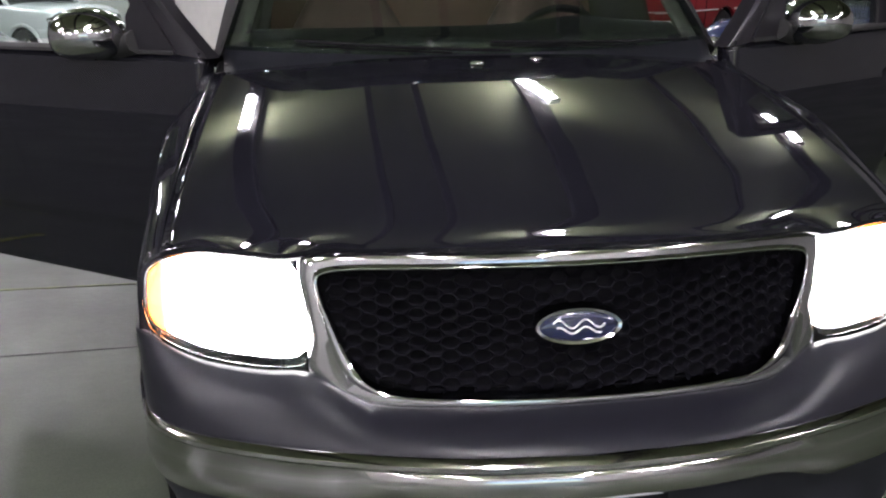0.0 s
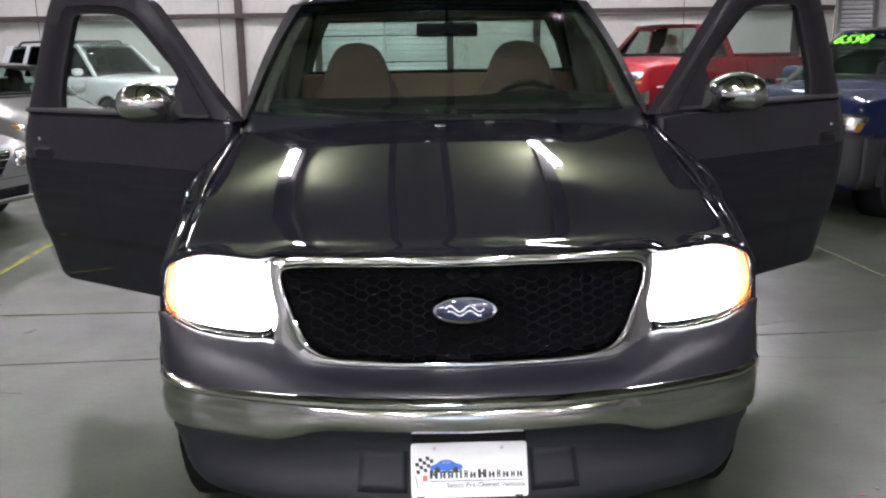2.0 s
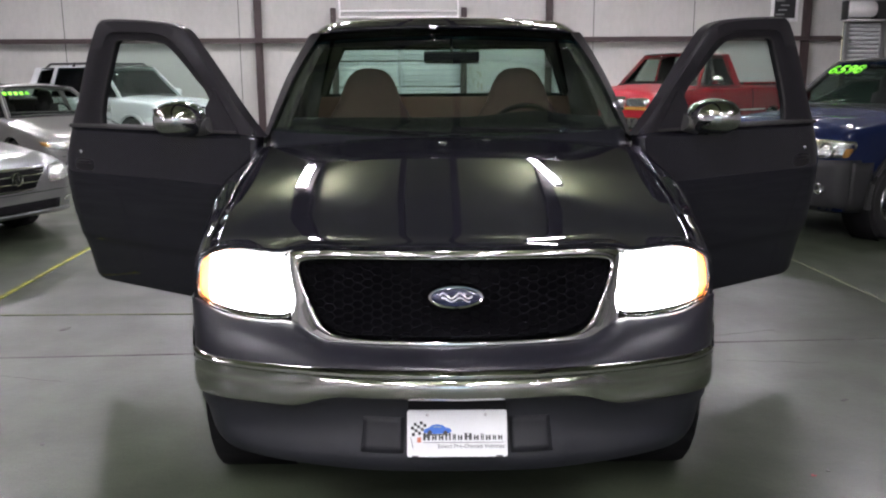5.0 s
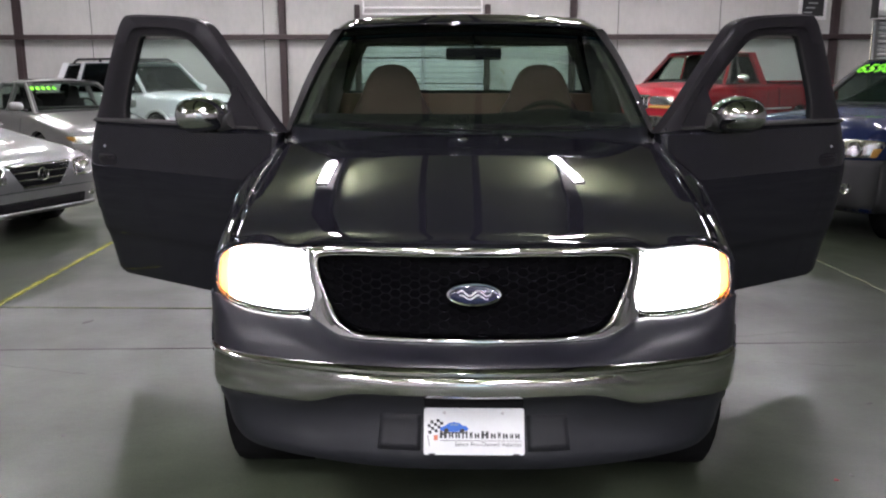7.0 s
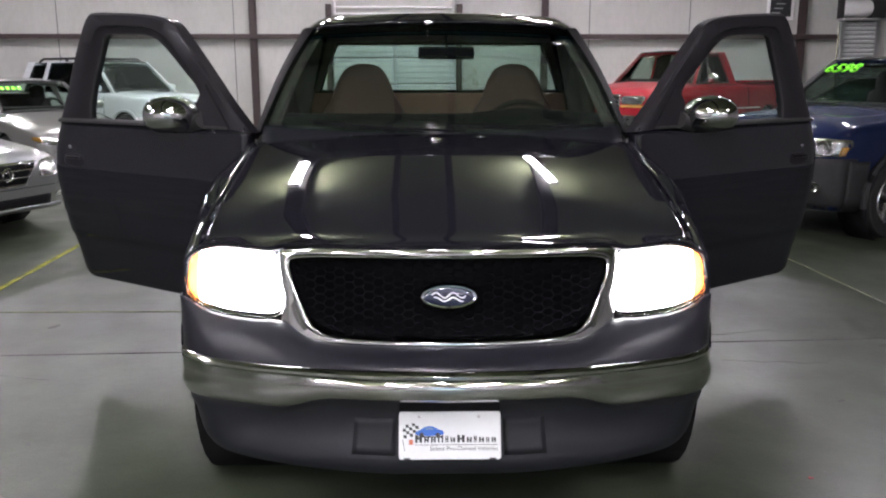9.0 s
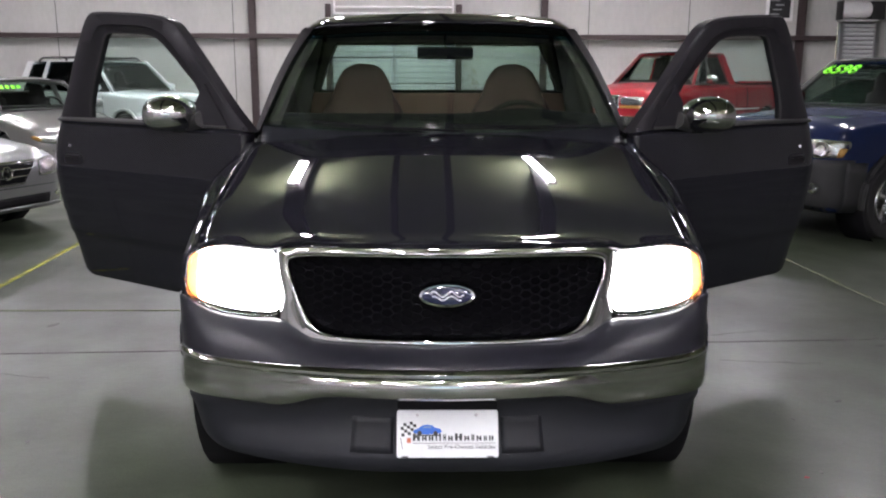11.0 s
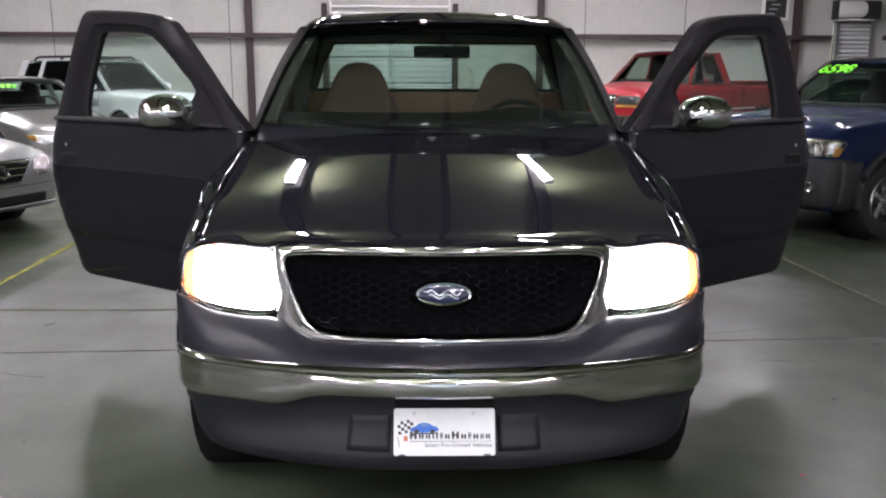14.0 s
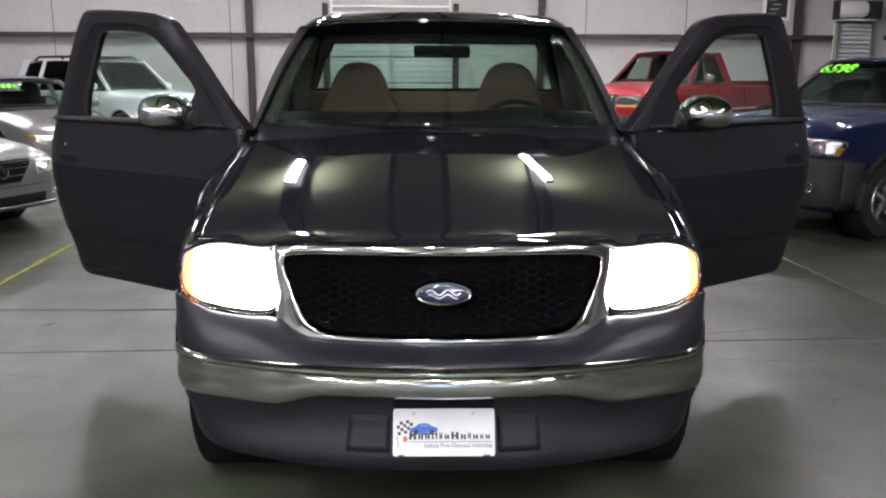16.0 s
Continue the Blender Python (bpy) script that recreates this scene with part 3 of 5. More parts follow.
NG = 60


def loop(pts, n=NG):
    half = smooth_line(pts, n)
    return np.vstack([half, half[-2:0:-1] * (-1, 1)])


li, lo = loop(inner), loop(outer)
rings = []
for f, dy in ((1.0, 0.03), (1.0, 0.002), (0.94, -0.004), (0.75, -0.007), (0.50, -0.0085), (0.26, -0.008), (0.20, -0.012), (0.13, -0.014), (0.05, -0.013), (0.0, -0.008), (0.0, 0.045)):
    rings.append([(x, yg(x, z) + dy, z) for x, z in li * (1 - f) + lo * f])
part("grille_surround", loft(rings, True, False), "surround", truck, "chrome grille surround")
back = bmesh.new()
ring = [back.verts.new((x, yg(x, z) + 0.043, z)) for x, z in li * 1.0]
cv = back.verts.new((0, yg(0, 0.77) + 0.055, 0.77))
for i in range(len(ring)):
    back.faces.new((ring[i], ring[(i + 1) % len(ring)], cv))
part("grille_back", back, "void", truck, solid=0.01)


def inside(x, z, pad=0.0):
    a = abs(x) + pad
    if z < 0.645 + pad or z > 0.882 - pad:
        return False
    zs = [p[1] for p in inner[4:12]][::-1]
    xs = [p[0] for p in inner[4:12]][::-1]
    return a < float(np.interp(z, zs, xs)) if z > zs[0] else a < 0.3


# honeycomb insert
comb = bmesh.new()
CW, CH = 0.0415, 0.0265
for r in range(-6, 7):
    for c in range(-19, 20):
        cx = c * CW * 0.75
        cz = 0.768 + (r + (0.5 if c % 2 else 0)) * CH
        if not inside(cx, cz, 0.002):
            continue
        loops = []
        for rad, dy in ((1.0, 0.034), (0.99, 0.012), (0.955, 0.010), (0.93, 0.034)):
            lp = []
            for k in range(6):
                an = math.pi * k / 3
                x, z = cx + math.cos(an) * CW * 0.5 * rad, cz + math.sin(an) * CH / math.sqrt(3) * rad
                lp.append(comb.verts.new((x, yg(x, z) + dy, z)))
            loops.append(lp)
        for a, b in zip(loops, loops[1:]):
            for k in range(6):
                comb.faces.new((a[k], a[(k + 1) % 6], b[(k + 1) % 6], b[k]))
part("grille_mesh", comb, "mesh", truck, "black honeycomb grille insert", smooth=False)


# oval badge
def oval(rx, rz, dy, n=40):
    return [(rx * math.cos(2 * math.pi * k / n), yg(0, 0.776) + dy + 0.27 * 0.9 * rz * math.sin(2 * math.pi * k / n), 0.776 + rz * math.sin(2 * math.pi * k / n)) for k in range(n)]


badge = part("badge", loft([oval(0.0875, 0.0365, 0.02), oval(0.0875, 0.0365, -0.012), oval(0.085, 0.034, -0.017), oval(0.0785, 0.0285, -0.016), oval(0.078, 0.028, -0.010)], True, True), "chrome", truck, "oval badge with chrome rim")
part("badge_field", loft([oval(0.0775, 0.0276, -0.0085), oval(0.0775, 0.0276, -0.0125), oval(0.070, 0.0225, -0.0145)], True, True), "blue_badge", badge, "dark blue oval field")
script = bmesh.new()
for z0, amp, hw in ((0.004, 0.008, 0.052), (-0.008, 0.006, 0.045)):
    ln = [(x, z0 + amp * math.sin(x * 118)) for x in np.linspace(-hw, hw, 40)]
    tube([(x, yg(0, 0.776) - 0.0150 + 0.24 * z, 0.776 + z) for x, z in ln], 0.0019, 6, script)
part("badge_mark", script, "white_paint", badge, "pale wavy strokes")

# dealer plate
tilt = Matrix.Translation((0, -0.030, 0.387 + RIDE)) @ Matrix.Rotation(-math.atan2(0.056, 0.1245) + math.pi / 2, 4, "X")
plate = thing("dealer_plate", "white dealer plate with blue car mark and black lettering", "number plate")
plate.matrix_basis = tilt
PW, PH = 0.1525, 0.070


def plate_face(a, b, d):
    return (a, b, 0.003 - d)


rr = 0.008
cor = []
for cx, cy, a0 in ((PW - rr, PH - rr, 0), (-PW + rr, PH - rr, 90), (-PW + rr, -PH + rr, 180), (PW - rr, -PH + rr, 270)):
    cor += [(cx + rr * math.cos(radians(a0 + k * 22.5)), cy + rr * math.sin(radians(a0 + k * 22.5))) for k in range(5)]
part("panel", plate_of(cor, plate_face, 0.003), "plate_white", plate, "white plate", smooth=False)
for x in (-0.09, 0.088):
    part("screw", lathe([(0.0, 0.006), (0.004, 0.006), (0.0055, 0.003)], 10, Matrix.Translation((x, PH - 0.014, 0)) @ Matrix.Rotation(-math.pi / 2, 4, "Y")), "satin", plate)


def flat_quads(quads, z):
    bm = bmesh.new()
    for q in quads:
        plate_of(q, lambda a, b, d: (a, b, z - d), 0.0008, bm)
    return bm


def bar(x0, x1, y0, y1, sl=0.0):
    return [(x0, y0), (x1, y0), (x1 + sl, y1), (x0 + sl, y1)]


sq = []
for i in range(5):
    for j in range(4):
        if (i + j) % 2 == 0:
            x, y = -0.143 + i * 0.0095 + 0.002 * (4 - j) * 0.6, -0.008 + j * 0.0095 + 0.002 * i
            sq.append(bar(x, x + 0.0095, y, y + 0.0095, -0.001))
part("flag_mark", flat_quads(sq, 0.0042), "ink", plate, "black chequered flag mark", smooth=False)
part("flag_pole", flat_quads([bar(-0.136, -0.134, -0.045, -0.012, -0.006)], 0.0042), "ink", plate, smooth=False)
car_side = [(-0.104, 0.0041), (-0.100, 0.0119), (-0.086, 0.0174), (-0.076, 0.0244), (-0.062, 0.0275), (-0.046, 0.0252), (-0.036, 0.0182), (-0.022, 0.0143), (-0.016, 0.0057), (-0.024, 0.0010), (-0.060, -0.0021), (-0.092, -0.0006)]
part("car_mark", flat_quads([car_side], 0.0046), "blue_ink", plate, "blue car-shaped mark", smooth=False)
part("car_mark_shade", flat_quads([bar(-0.098, -0.022, -0.0065, -0.0025), [(-0.036 + 0.007 * math.cos(k * math.pi / 6), 0.001 + 0.007 * math.sin(k * math.pi / 6)) for k in range(12)], [(-0.084 + 0.007 * math.cos(k * math.pi / 6), 0.002 + 0.007 * math.sin(k * math.pi / 6)) for k in range(12)]], 0.0050), "ink", plate, smooth=False)
part("car_mark_glass", flat_quads([bar(-0.074, -0.064, 0.0165, 0.022, 0.004), bar(-0.060, -0.048, 0.0165, 0.022, -0.002)], 0.0052), "steel_ink", plate, smooth=False)
part("small_mark", flat_quads([bar(-0.122, -0.110, -0.027, -0.012)], 0.0042), "red_ink", plate, "small red mark", smooth=False)
x = -0.104
for w, h in ((0.021, 0.022), (0.014, 0.0155), (0.014, 0.0155), (0.005, 0.022), (0.005, 0.022), (0.009, 0.020), (0.014, 0.0155), (0.022, 0.022), (0.015, 0.0155), (0.009, 0.020), (0.015, 0.0155), (0.010, 0.0155), (0.013, 0.0155)):
    if w > 0.006:
        shape = [(x, -0.021), (x + w * 0.36, -0.021), (x + w * 0.36, -0.021 + h * 0.38), (x + w * 0.62, -0.021 + h * 0.38), (x + w * 0.62, -0.021), (x + w, -0.021),
                 (x + w, -0.021 + h * 0.96), (x + w * 0.62, -0.021 + h * 0.96), (x + w * 0.62, -0.021 + h * 0.62), (x + w * 0.36, -0.021 + h * 0.62), (x + w * 0.36, -0.021 + h), (x, -0.021 + h)]
    else:
        shape = bar(x, x + w, -0.021, -0.021 + h)
    part("name_bar", flat_quads([shape], 0.0042), "ink", plate, "black bar in the place of a letter", smooth=False)
    x += w + 0.0063
for x in (-0.128, 0.128):
    part("edge_slot", flat_quads([bar(x - 0.01, x + 0.01, -0.0698, -0.0655)], 0.0042), "ink", plate, "dark slot at the plate's lower edge", smooth=False)
part("rule_line", flat_quads([bar(-0.104, 0.143, -0.0285, -0.0268)], 0.0042), "ink", plate, smooth=False)


def lettering(text, size, material, parent, m, align="RIGHT", shear=0.0, label=""):
    """Words in the built-in font, as a mesh."""
    cu = bpy.data.curves.new("words", "FONT")
    cu.body, cu.size, cu.extrude, cu.align_x, cu.shear, cu.resolution_u = text, size, size * 0.03, align, shear, 3
    tmp = new("words", cu)
    bpy.context.view_layer.update()
    me = bpy.data.meshes.new_from_object(tmp.evaluated_get(bpy.context.evaluated_depsgraph_get()))
    bpy.data.objects.remove(tmp)
    me.materials.clear()
    me.materials.append(M[material])
    ob = new("words", me)
    ob.parent = parent
    ob.matrix_basis = m
    if label:
        tagged(ob, label)
    return ob


lettering("Select Pre-Owned Vehicles", 0.0185, "ink", plate, Matrix.Translation((0.144, -0.0445, 0.0038)), label="small black words")

# cab
def glass_base(u):
    return Vector((u * 0.845, 1.455 + 0.145 * u * u, 1.200 + 0.022 * u * u))


def glass_top(u):
    return Vector((u * 0.682, 2.17 + 0.06 * u * u, 1.716 - 0.030 * u * u))


def glass_point(u, v):
    p = glass_base(u).lerp(glass_top(u), v)
    bow = 0.035 * math.sin(math.pi * v)
    return p + Vector((0, -bow * 0.6, bow * 0.8))


us = np.linspace(-1, 1, 25)
wind = part("windshield", sheet(glass_point, us, np.linspace(-0.02, 0.84, 10)), "tinted", truck, "clear windshield with a dark shade band", solid=0.005)
part("shade_band", sheet(glass_point, us, np.linspace(0.89, 1.0, 4)), "shade", wind, "dark blue shade band", solid=0.005)
part("shade_band", sheet(glass_point, us, np.linspace(0.84, 0.89, 3)), "shade_edge", wind, "pale blue edge of the shade band", solid=0.005)
wind.visible_shadow = False
roof_line = curve1((2.10, 2.16, 2.20, 2.26, 2.34, 2.46, 2.70, 2.9, 3.03), (1.690, 1.719, 1.735, 1.751, 1.766, 1.782, 1.797, 1.778, 1.735))


def roof_point(u, v):
    a = abs(u)
    x = u * (0.715 + 0.030 * min(1, v * 3) ** 0.7)
    y0 = 2.165 + 0.07 * u * u
    y = y0 + (3.02 - y0) * v
    z = roof_line(y - 0.07 * u * u * (1 - v)) - (0.018 + 0.014 * min(1, v * 5)) * a**2.2 - 0.040 * (max(0, a - 0.84) / 0.16) ** 1.5
    return (x, y, z)


part("roof", sheet(roof_point, np.linspace(-1, 1, 41), list(np.linspace(0, 0.3, 14)) + list(np.linspace(0.34, 1, 14))), "black", truck, "glossy black cab roof", solid=0.03)
part("headliner", sheet(lambda u, v: Vector(roof_point(u * 0.93, 0.06 + v * 0.9)) - Vector((0, 0, 0.05)), np.linspace(-1, 1, 9), np.linspace(0, 1, 6)), "headliner", truck, solid=0.01)
for s in (-1, 1):
    rings = []
    lo, hi = Vector((s * 0.890, 1.69, 1.175)), Vector((s * 0.738, 2.24, 1.676))
    for v in np.linspace(-0.06, 1.0, 12):
        g = glass_point(s, v)
        o = lo.lerp(hi, v) + Vector((s * 0.024 * math.sin(math.pi * v), 0, 0))
        m_ = g.lerp(o, 0.55) + Vector((s * 0.006, -0.015, 0.008))
        rings.append([g + Vector((-s * 0.010, -0.004, 0.004)), m_, o, o + Vector((-s * 0.03, 0.03, -0.01)), g + Vector((-s * 0.015, 0.045, -0.02))])
    part("a_pillar", loft(rings), "pillar", truck, "black windshield pillar")
    part("pillar_trim", sheet(lambda u, v: glass_point(s * u, v) + Vector((0, 0.035, -0.022)), np.linspace(0.915, 1.0, 4), np.linspace(-0.02, 0.97, 10)), "quarter", truck, "grey-brown inner pillar trim", solid=0.012)
    part("b_pillar", loft([[(s * (0.90 - k * 0.0), 2.80, z), (s * 0.905, 3.0, z), (s * 0.83, 3.0, z), (s * 0.83, 2.80, z)] for k, z in ((0, 0.36), (0, 1.18))] +
                          [[(s * 0.80, 2.84, 1.5), (s * 0.81, 3.0, 1.5), (s * 0.73, 3.0, 1.5), (s * 0.72, 2.84, 1.5)], [(s * 0.735, 2.86, 1.73), (s * 0.74, 3.0, 1.73), (s * 0.67, 3.0, 1.73), (s * 0.66, 2.86, 1.73)]]), "black", truck)
    # trim carried forward over the door opening, added to darken the view past it
    part("quarter_trim", sheet(lambda u, v: (s * (0.845 - 0.115 * v + 0.01 * u), 2.12 + 0.83 * u + 0.10 * v * (1 - u), 1.16 + 0.52 * v), np.linspace(0, 1, 5), np.linspace(0, 1, 5)), "quarter", truck, "grey-brown quarter trim, lengthened across the door opening", solid=0.04)
    part("roof_rail", loft([[Vector(roof_point(s * 0.985, v)) + Vector(d) for d in ((0, 0, -0.005), (0, 0, -0.06), (-s * 0.05, 0, -0.06), (-s * 0.05, 0, -0.01))] for v in np.linspace(0.03, 1, 12)]), "black", truck)
    part("rocker_panel", block((s * 0.875, 2.16, 0.37), (0.09, 1.36, 0.13), bevel=0.02), "black", truck)
    part("hinge_pillar", block((s * 0.85, 1.50, 0.755), (0.08, 0.10, 0.71), bevel=0.01), "black", truck)
    part("cowl_side", sheet(lambda u, v: (s * (0.815 + 0.055 * u), 1.48 + 0.17 * v, 1.128 + 0.07 * v - 0.03 * u * u), np.linspace(0, 1, 5), np.linspace(0, 1, 4)), "pillar", truck, solid=0.03)
# back of the cab with its window
rw = [(-0.745, 1.345), (0.745, 1.345), (0.695, 1.50), (0.628, 1.632), (-0.628, 1.632), (-0.695, 1.50)]
bk = bmesh.new()
for poly in ([(-0.90, 0.40), (0.90, 0.40), (0.90, 1.18), (0.86, 1.345), (-0.86, 1.345), (-0.90, 1.18)],
             [(0.745, 1.345), (0.86, 1.345), (0.74, 1.70), (0.628, 1.632), (0.695, 1.50)], [(-0.745, 1.345), (-0.695, 1.50), (-0.628, 1.632), (-0.74, 1.70), (-0.86, 1.345)],
             [(-0.628, 1.632), (0.628, 1.632), (0.74, 1.70), (0.4, 1.765), (-0.4, 1.765), (-0.74, 1.70)]):
    plate_of(poly, lambda a, b, d: (a, 2.97 + d, b), 0.04, bk)
part("cab_back", bk, "black", truck, smooth=False)
part("back_header_trim", plate_of([(-0.64, 1.638), (0.64, 1.638), (0.735, 1.695), (0.4, 1.755), (-0.4, 1.755), (-0.735, 1.695)], lambda a, b, d: (a, 2.945 + d, b), 0.02), "headliner", truck, "grey-brown trim over the rear window", smooth=False)
part("back_trim", block((0, 2.945, 1.15), (1.60, 0.04, 0.37), bevel=0.015), "trim", truck, "tan trim below the rear window")
rear = part("rear_window", plate_of(rw, lambda a, b, d: (a, 2.975 + d, b), 0.005), "clear", truck, "rear window", smooth=False)
rear.visible_shadow = False
seal = bmesh.new()
for a, b in zip(rw, rw[1:] + rw[:1]):
    tube([(a[0], 2.965, a[1]), (b[0], 2.965, b[1])], 0.010, 6, seal)
part("window_seal", seal, "rubber", rear)
for s in (-1, 1):
    part("back_corner_trim", plate_of([(s * 0.75, 1.34), (s * 0.85, 1.34), (s * 0.72, 1.68), (s * 0.635, 1.635)], lambda a, b, d: (a, 2.94 + d, b), 0.02), "headliner", truck, smooth=False)
part("cab_floor", block((0, 2.2, 0.42), (1.72, 1.5, 0.06)), "dash", truck)
part("firewall", block((0, 1.55, 0.80), (1.66, 0.05, 0.72)), "dash", truck)
# cowl and wipers
def cowl_point(u, v):
    x = u * 0.822
    y0 = 1.35 + 0.08 * (x / 0.82) ** 2
    a, b = Vector((x, y0, skin(x, y0) - 0.022)), glass_base(u) + Vector((0, 0.02, -0.004))
    return a.lerp(b, v) + Vector((0, 0, -0.012 * math.sin(math.pi * v)))


cowl = part("cowl", sheet(cowl_point, np.linspace(-1, 1, 31), np.linspace(0, 1, 9)), "plastic", truck, "dark cowl panel below the windshield", solid=0.02)
for x0, x1 in ((0.10, -0.58), (0.72, 0.04)):
    pts = [glass_point((x0 + (x1 - x0) * t) / 0.82, -0.03 + 0.045 * t) + Vector((0, -0.02, 0.014)) for t in np.linspace(0, 1, 12)]
    wiper = part("wiper", tube(pts, 0.006, 6), "void", truck, "black windshield wiper")
    part("blade", tube([p + Vector((0, 0.006, -0.012)) for p in pts[3:]], 0.004, 6), "void", wiper)
# jets made in chrome and set where two light glints lie on the hood
for x, y in ((-0.03, 1.27), (0.165, 1.31)):
    part("washer_jet", egg((x, y, skin(x, y) + 0.003), (0.022, 0.014, 0.008)), "chrome", truck, "washer jet, chromed to give a glint")
# dashboard and steering wheel
part("dashboard", sheet(lambda u, v: (u * 0.83, 1.58 + 0.06 * u * u + 0.36 * v, 1.205 + 0.055 * math.sin(math.pi * min(1, v * 1.1)) - 0.22 * max(0, v - 0.8) / 0.2 + (0.055 * math.exp(-((u - 0.5) / 0.24) ** 2) * v)), np.linspace(-1, 1, 25), list(np.linspace(0, 0.8, 6)) + [0.86, 0.92, 1.0]), "dash", truck, "dark dashboard", solid=0.03)
wheel_c = Vector((0.41, 2.06, 1.145))
tw = Matrix.Translation(wheel_c) @ Matrix.Rotation(radians(-62), 4, "X")
pts = [tw @ Vector((0.185 * math.cos(k * math.pi / 16), 0.185 * math.sin(k * math.pi / 16), 0)) for k in range(33)]
sw = part("steering_wheel", tube(pts, 0.014, 8), "dash", truck, "dark steering wheel")
bm = egg((0, 0, 0), (0.075, 0.065, 0.03), 16)
bm.transform(tw)
part("hub", bm, "dash", sw)
for an in (20, 160, 90):
    part("spoke", tube([tw @ Vector((0, 0, 0)), tw @ Vector((0.18 * math.cos(radians(an)), 0.18 * math.sin(radians(an)), 0))], 0.012, 6), "dash", sw)
# mirror inside
part("rear_view_mirror", block((0.027, 2.06, 1.555), (0.290, 0.03, 0.064), bevel=0.014, seg=3), "void", truck, "dark rear-view mirror")
part("mirror_stem", tube([(0.027, 2.06, 1.575), (0.027, 2.08, 1.655)], 0.007, 8), "void", truck)


def seat(x):
    t = part("seat", loft([[(x + sx * w, 2.05 + 0.5 * sy, z) for sx, sy in ((-1, -0.9), (-0.8, -1), (0.8, -1), (1, -0.9), (1, 1), (-1, 1))] for w, z in ((0.24, 0.62), (0.26, 0.70), (0.25, 0.80), (0.20, 0.83))]), "tan", truck, "brown cloth bucket seat")
    rings = []
    for z, w, d in ((0.78, 0.27, 0.11), (0.95, 0.285, 0.12), (1.10, 0.283, 0.115), (1.19, 0.254, 0.11), (1.26, 0.215, 0.105), (1.33, 0.172, 0.095), (1.41, 0.145, 0.08), (1.465, 0.113, 0.065), (1.493, 0.076, 0.045), (1.505, 0.03, 0.02)):
        y = 2.42 + (z - 0.8) * 0.12
        rings.append([(x + w * math.copysign(abs(math.cos(a)) ** 0.7, math.cos(a)), y - 0.12 + d * math.copysign(abs(math.sin(a)) ** 0.7, math.sin(a)), z) for a in [2 * math.pi * k / 24 for k in range(24)]])
    part("backrest", loft(rings), "tan", t, "tall rounded brown backrest")


seat(-0.425)
seat(0.405)
part("console", block((0, 2.2, 0.86), (0.26, 0.6, 0.24), bevel=0.03), "trim", truck)


# doors, standing open
def door(side, swing):
    c_, s_ = math.cos(radians(swing)), math.sin(radians(swing))
    hinge, d, n = Vector((side * 0.90, 1.5, 0)), Vector((side * c_, s_, 0)), Vector((side * s_, -c_, 0))
    P = lambda s, z, o=0.0: hinge + d * s + n * o + Vector((0, 0, z))
    edge = curve1((0.345, 0.356, 0.375, 0.42, 0.50, 0.60, 0.765, 0.91, 1.04, 1.205), (1.27, 1.31, 1.335, 1.345, 1.362, 1.400, 1.443, 1.468, 1.460, 1.400))
    def bulge(s, z):
        b = 0.028 * (1 - ((z - 0.79 - 0.11 * s) / 0.5) ** 2)
        if z < 0.60:
            b -= 0.008 * min(1, (0.60 - z) / 0.03)
        return b
    zs = sorted([0.345, 0.352, 0.36, 0.375, 0.40, 0.45, 0.5, 0.55, 0.57, 0.58, 0.59, 0.598, 0.606, 0.63] + list(np.linspace(0.68, 1.205, 14)))
    panel = part("door", sheet(lambda s, z: P(0.0 + s * edge(z), z, bulge(s, z) - 0.02 * max(0, s - 0.97) / 0.03), [0, 0.02] + list(np.linspace(0.06, 0.94, 16)) + [0.97, 0.985, 1.0], zs), "black", truck, "open black door", solid=0.07)
    out = [(1.410, 1.185), (1.36, 1.275), (1.315, 1.355), (1.265, 1.46), (1.205, 1.575), (1.145, 1.675), (1.09, 1.738), (1.02, 1.754), (0.82, 1.745), (0.65, 1.732), (0.53, 1.713), (0.445, 1.682), (0.372, 1.612), (0.245, 1.475), (0.107, 1.318), (-0.030, 1.185)]
    ins = [(1.150, 1.208), (1.145, 1.275), (1.118, 1.355), (1.070, 1.46), (1.022, 1.555), (0.982, 1.630), (0.945, 1.650), (0.90, 1.651), (0.78, 1.648), (0.66, 1.640), (0.590, 1.622), (0.53, 1.585), (0.455, 1.522), (0.38, 1.452), (0.305, 1.375), (0.245, 1.208)]
    o2, i2 = smooth_line(out, 46), smooth_line(ins, 46)
    rings = [[P(a[0], a[1], 0.0), P(*(a * 0.88 + b * 0.12), 0.012), P(*(a * 0.35 + b * 0.65), 0.012), P(*(a * 0.28 + b * 0.72), 0.002), P(*b, -0.004), P(*b, -0.045), P(a[0], a[1], -0.055)] for a, b in zip(o2, i2)]
    part("window_surround", loft(rings), "door_frame", panel, "black window frame of the door")
    run = bmesh.new()
    tube([P(x, z, -0.012) for x, z in i2], 0.007, 6, run)
    part("window_seal", run, "rubber", panel)
    pane = part("pane", plate_of([tuple(p) for p in i2[::2]] , lambda a, b, k: P(a, b, -0.03 + k), 0.004), "clear", panel, "clear door glass", smooth=False)
    pane.visible_shadow = False
    belt = bmesh.new()
    loft([[P(s, 1.196 + dz, o) for dz, o in ((0, 0.024), (0.010, 0.024), (0.020, 0.012), (0.020, -0.05), (0, -0.05))] for s in np.linspace(0.10, 1.39, 12)], True, True, belt)
    part("belt_strip", belt, "rubber", panel)
    # handle in its cup
    cup = egg((0, 0, 0), (0.085, 0.036, 0.007), 20, 0.7)
